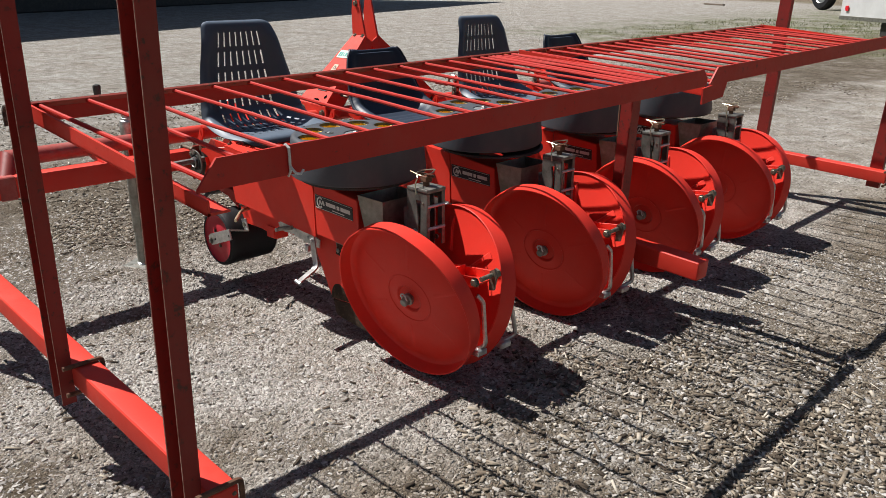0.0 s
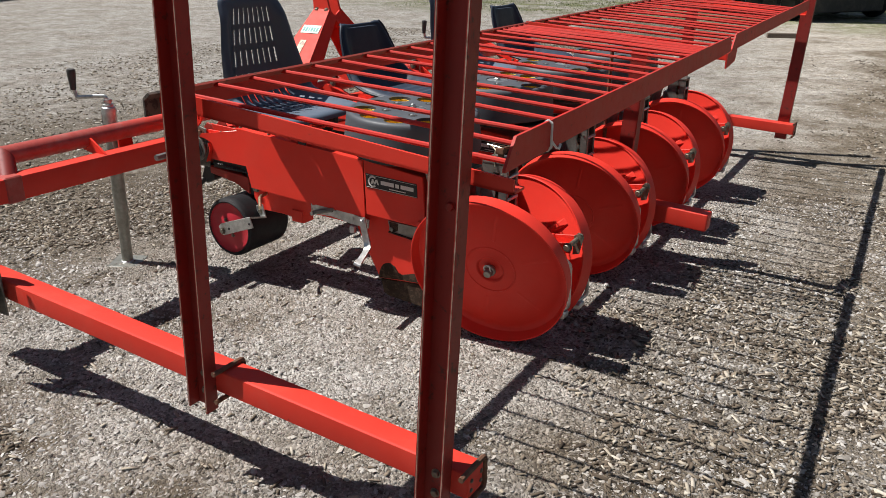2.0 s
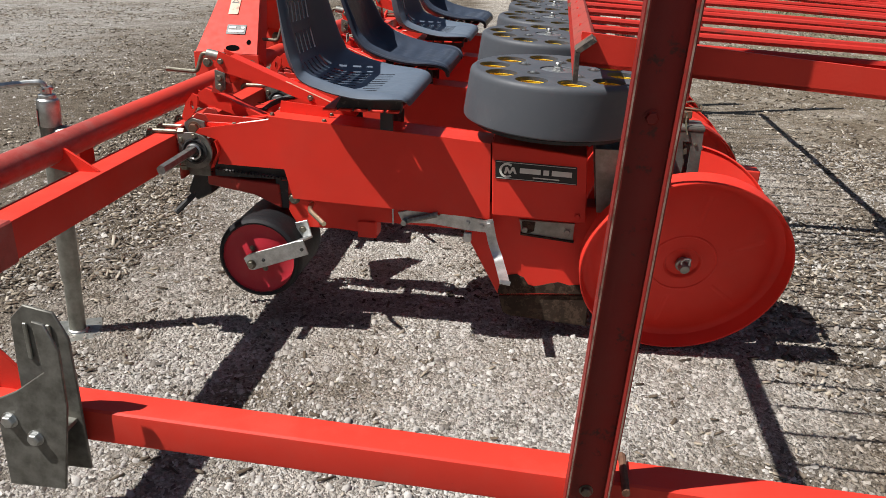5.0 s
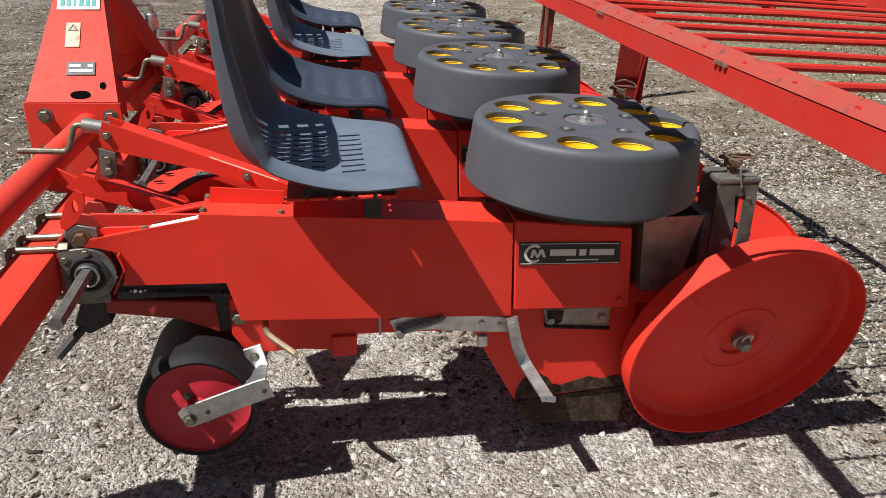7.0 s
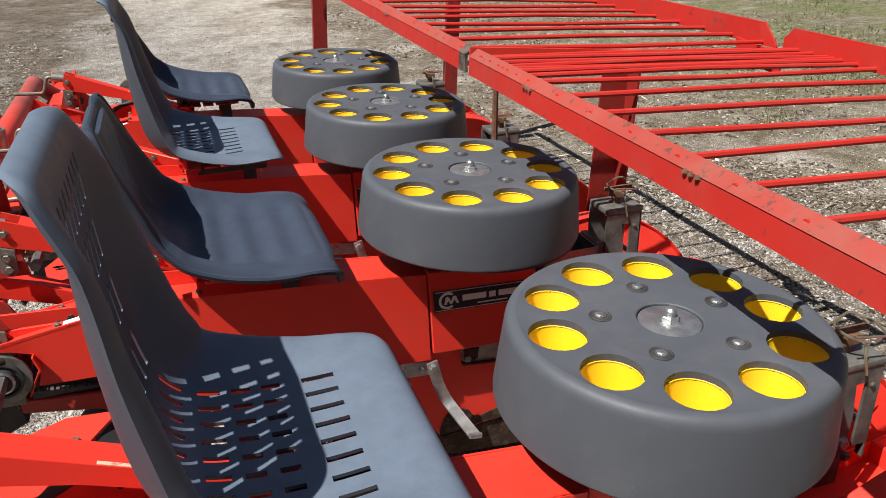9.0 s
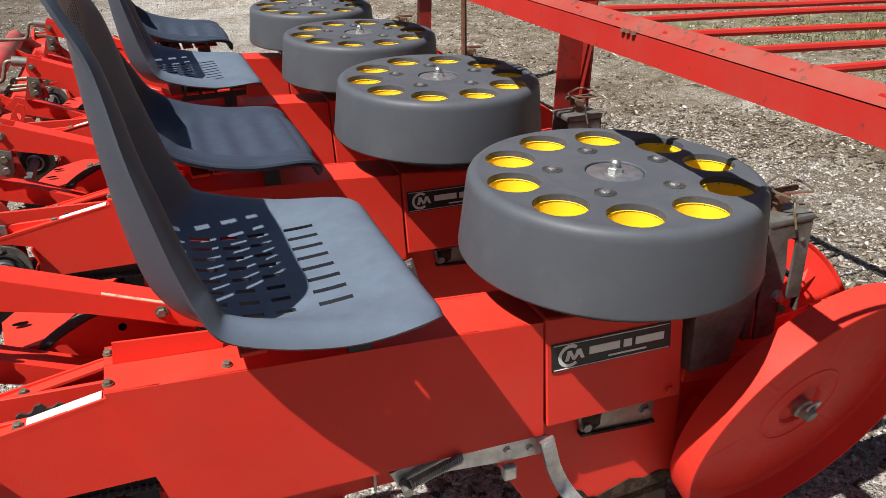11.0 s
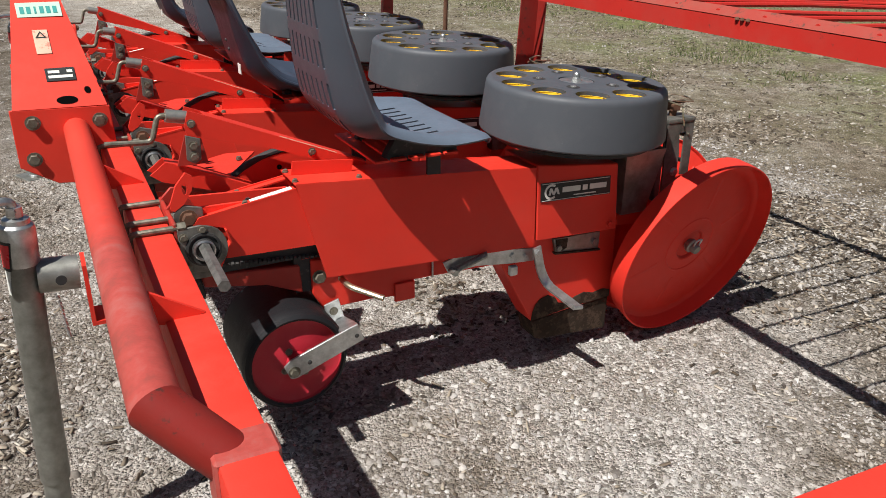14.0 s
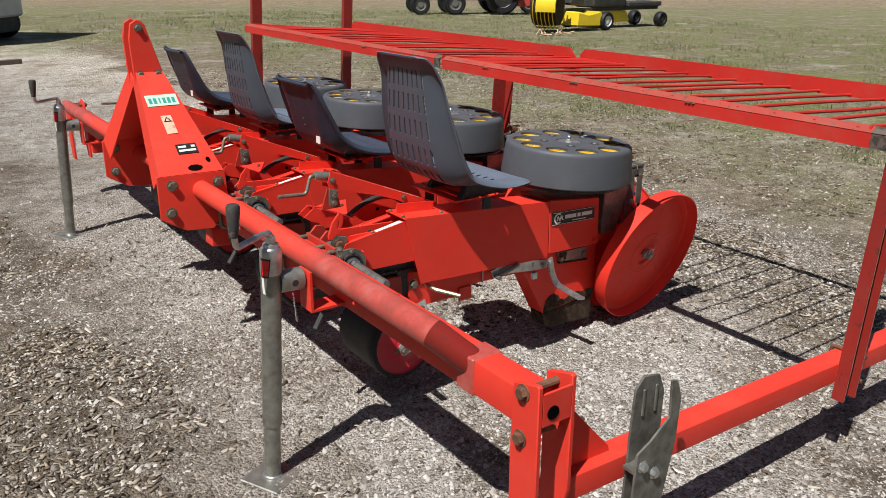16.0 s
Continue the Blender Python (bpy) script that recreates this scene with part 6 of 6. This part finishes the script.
def scatter(name, shape, faces, places, sizes, tilt, jitter, material, label, category):
    n, k = len(places), len(shape)
    v = shape[None] * sizes[:, None, :] * (1 + rng.uniform(-jitter, jitter, (n, k, 1)))
    v = np.einsum("nij,nkj->nki", rotations(n, tilt), v) + places[:, None, :]
    f = faces[None] + (np.arange(n) * k)[:, None, None]
    me = bpy.data.meshes.new(name)
    sides = faces.shape[1]
    me.vertices.add(n * k)
    me.vertices.foreach_set("co", v.astype(np.float32).ravel())
    me.loops.add(f.size)
    me.loops.foreach_set("vertex_index", f.astype(np.int32).ravel())
    me.polygons.add(f.size // sides)
    me.polygons.foreach_set("loop_start", np.arange(0, f.size, sides, dtype=np.int32))
    me.update(calc_edges=True)
    me.materials.append(material)
    return tagged(new(name, me), label, category, kind="stuff")


def level(x, y):
    return np.array([noise.noise(Vector((a * 0.7, b * 0.7, 3))) * 0.012 for a, b in zip(x, y)])


def spread(n, x0, x1, y0, y1, clumps=None):
    x, y = rng.uniform(x0, x1, n), rng.uniform(y0, y1, n)
    # thins out towards the edge of its area
    rim = np.minimum(np.minimum(x - x0, x1 - x), np.minimum(y - y0, y1 - y))
    stay = rng.uniform(0, 1, n) < rim / 0.45
    x, y = x[stay], y[stay]
    if clumps is not None:
        w = np.array([noise.noise(Vector((a * 0.9, b * 0.9, 11))) + 0.5 * noise.noise(Vector((a * 2.7, b * 2.7, 5))) for a, b in zip(x, y)])
        lane = np.clip((x - 0.1) / 0.8, 0, 1) * np.clip((3.1 - x) / 0.8, 0, 1) * np.clip((y + 1.05) / 0.4, 0, 1)
        keep = w + 0.8 * (1 - lane) > clumps + 0.3
        x, y = x[keep], y[keep]
    return np.stack([x, y, level(x, y)], 1)


slab = np.array([(-1, -1, -1), (1, -1, -1), (1, 1, -1), (-1, 1, -1), (-1, -1, 1), (1, -1, 1), (1, 1, 1), (-1, 1, 1)], float)
slab_f = np.array([(3, 2, 1, 0), (4, 5, 6, 7), (0, 1, 5, 4), (1, 2, 6, 5), (2, 3, 7, 6), (3, 0, 4, 7)])


# an angular stone: a broken slab with its corners cut, and a thin ridged sliver
stone = np.array([(-1, -0.45, -0.5), (-0.35, -1, -0.5), (0.7, -0.8, -0.5), (1, 0.3, -0.5), (0.3, 1, -0.5), (-0.75, 0.7, -0.5), (-0.6, -0.25, 0.9), (0.45, -0.5, 1), (0.6, 0.25, 0.8), (-0.2, 0.6, 1)], float)
stone_f = np.array([(6, 7, 8), (6, 8, 9), (0, 1, 6), (1, 7, 6), (1, 2, 7), (2, 3, 8), (2, 8, 7), (3, 4, 8), (4, 9, 8), (4, 5, 9), (5, 0, 6), (5, 6, 9)])
sliver = np.array([(-1, -0.8, -0.5), (0.8, -1, -0.5), (1, 0.7, -0.5), (-0.8, 1, -0.5), (-0.55, -0.1, 1), (0.6, 0.25, 0.85)], float)
sliver_f = np.array([(0, 1, 5), (0, 5, 4), (1, 2, 5), (2, 3, 4), (2, 4, 5), (3, 0, 4)])
open_f = slab_f[1:]


def bare(p):
    """1 on the bare gravel under the machine, 0 where wood chips cover the yard."""
    wob = np.array([0.35 * noise.noise(Vector((a * 1.1, b * 1.1, 21))) for a, b in p[:, :2]])
    x = p[:, 0] + wob
    side = np.clip((p[:, 1] + wob + 0.98) / 0.35, 0, 1)
    return np.clip((x - 0.35) / 0.5, 0, 1) * np.clip((2.9 - x) / 0.6, 0, 1) * np.maximum(side, np.clip((x - 1.9) / 0.5, 0, 1))


def pebble_sizes(n, scale=1.0):
    s = np.clip(rng.lognormal(math.log(0.0029), 0.5, n), 0.0015, 0.0105) * scale
    return np.stack([s * rng.uniform(0.9, 1.3, n), s * rng.uniform(0.75, 1.1, n), s * rng.uniform(0.55, 1.0, n)], 1)


def chip_sizes(n, scale=1.0):
    a = np.clip(rng.lognormal(math.log(0.009), 0.45, n), 0.004, 0.028) * scale
    return np.stack([a, rng.uniform(0.0018, 0.0045, n) * scale, rng.uniform(0.0008, 0.002, n) * scale], 1)


def flake_sizes(n, scale=1.0):
    a = np.clip(rng.lognormal(math.log(0.0042), 0.45, n), 0.0018, 0.014) * scale
    return np.stack([a, a * rng.uniform(0.3, 0.7, n), a * rng.uniform(0.2, 0.45, n)], 1)


def patches(p, size, seed):
    """0 to 1 in soft patches of about that size."""
    w = np.array([noise.noise(Vector((a / size, b / size, seed))) + 0.5 * noise.noise(Vector((a * 3 / size, b * 3 / size, seed))) for a, b in p[:, :2]])
    return np.clip(0.5 + 1.3 * w, 0, 1)


near = spread(66000, -0.7, 4.0, -1.4, 2.8)
near = near[rng.uniform(0, 1, len(near)) < 0.12 + 0.88 * bare(near)]
far = spread(14000, -4.5, 6.5, -1.6, 8.5)
p = np.concatenate([near, far])
s = np.concatenate([pebble_sizes(len(near)), pebble_sizes(len(far), 1.15)])
p[:, 2] += s[:, 2] * 0.2
scatter("gravel", stone, stone_f, p, s, 0.24, 0.25, STONES, "loose grey gravel stones over the yard", "gravel")
near = spread(230000, -0.7, 4.0, -1.4, 2.8)
near = near[rng.uniform(0, 1, len(near)) < (0.38 + 0.62 * (1 - bare(near)) * patches(near, 0.6, 31)) * (1 - 0.45 * np.clip((0.9 - near[:, 0]) / 0.5, 0, 1))]
far = spread(42000, -5.5, 6.5, -1.6, 9.0)
p = np.concatenate([near, far])
s = np.concatenate([flake_sizes(len(near)), flake_sizes(len(far), 1.2)])
p[:, 2] += s[:, 2] * 0.3 + rng.uniform(0, 0.002, len(p))
scatter("stone_flakes", sliver, sliver_f, p, s, 0.3, 0.2, FLAKES, "angular crushed stone and bark flakes over the yard", "gravel")
near = np.concatenate([spread(4000, -0.7, 4.0, -1.4, 2.8), spread(62000, -0.9, 4.5, -1.4, 3.1, 0.36)])
near = near[rng.uniform(0, 1, len(near)) < 0.2 + 0.8 * patches(near, 0.5, 43)]
far = spread(40000, -5.5, 7.5, -1.6, 9.5, 0.3)
p = np.concatenate([near, far])
s = np.concatenate([chip_sizes(len(near)), chip_sizes(len(far), 1.3)])
p[:, 2] += s[:, 2] + 0.003
scatter("wood_chips", slab, open_f, p, s, 0.22, 0.08, CHIPS, "pale shredded wood chips strewn on the gravel", "wood chips")
blade = np.array([(-0.12, 0, 0), (0.12, 0, 0), (0.3, 0.1, 1.0)], float)
g = np.concatenate([spread(16000, 4.1, 7.0, -0.8, 4.5, 0.75), spread(42000, 4.6, 13, -1, 13, 0.62), spread(36000, 5.5, 20, 4, 22, 0.4), spread(26000, -8, 12, 13, 24, 0.4)])
h = rng.uniform(0.012, 0.04, len(g)) * (1 + 0.05 * np.hypot(g[:, 0], g[:, 1]))
scatter("grass", blade, np.array([(0, 1, 2)]), g, np.stack([h * 0.7, h * 0.7, h], 1), 0.35, 0.2, BLADES, "short patchy grass beyond the gravel", "grass")
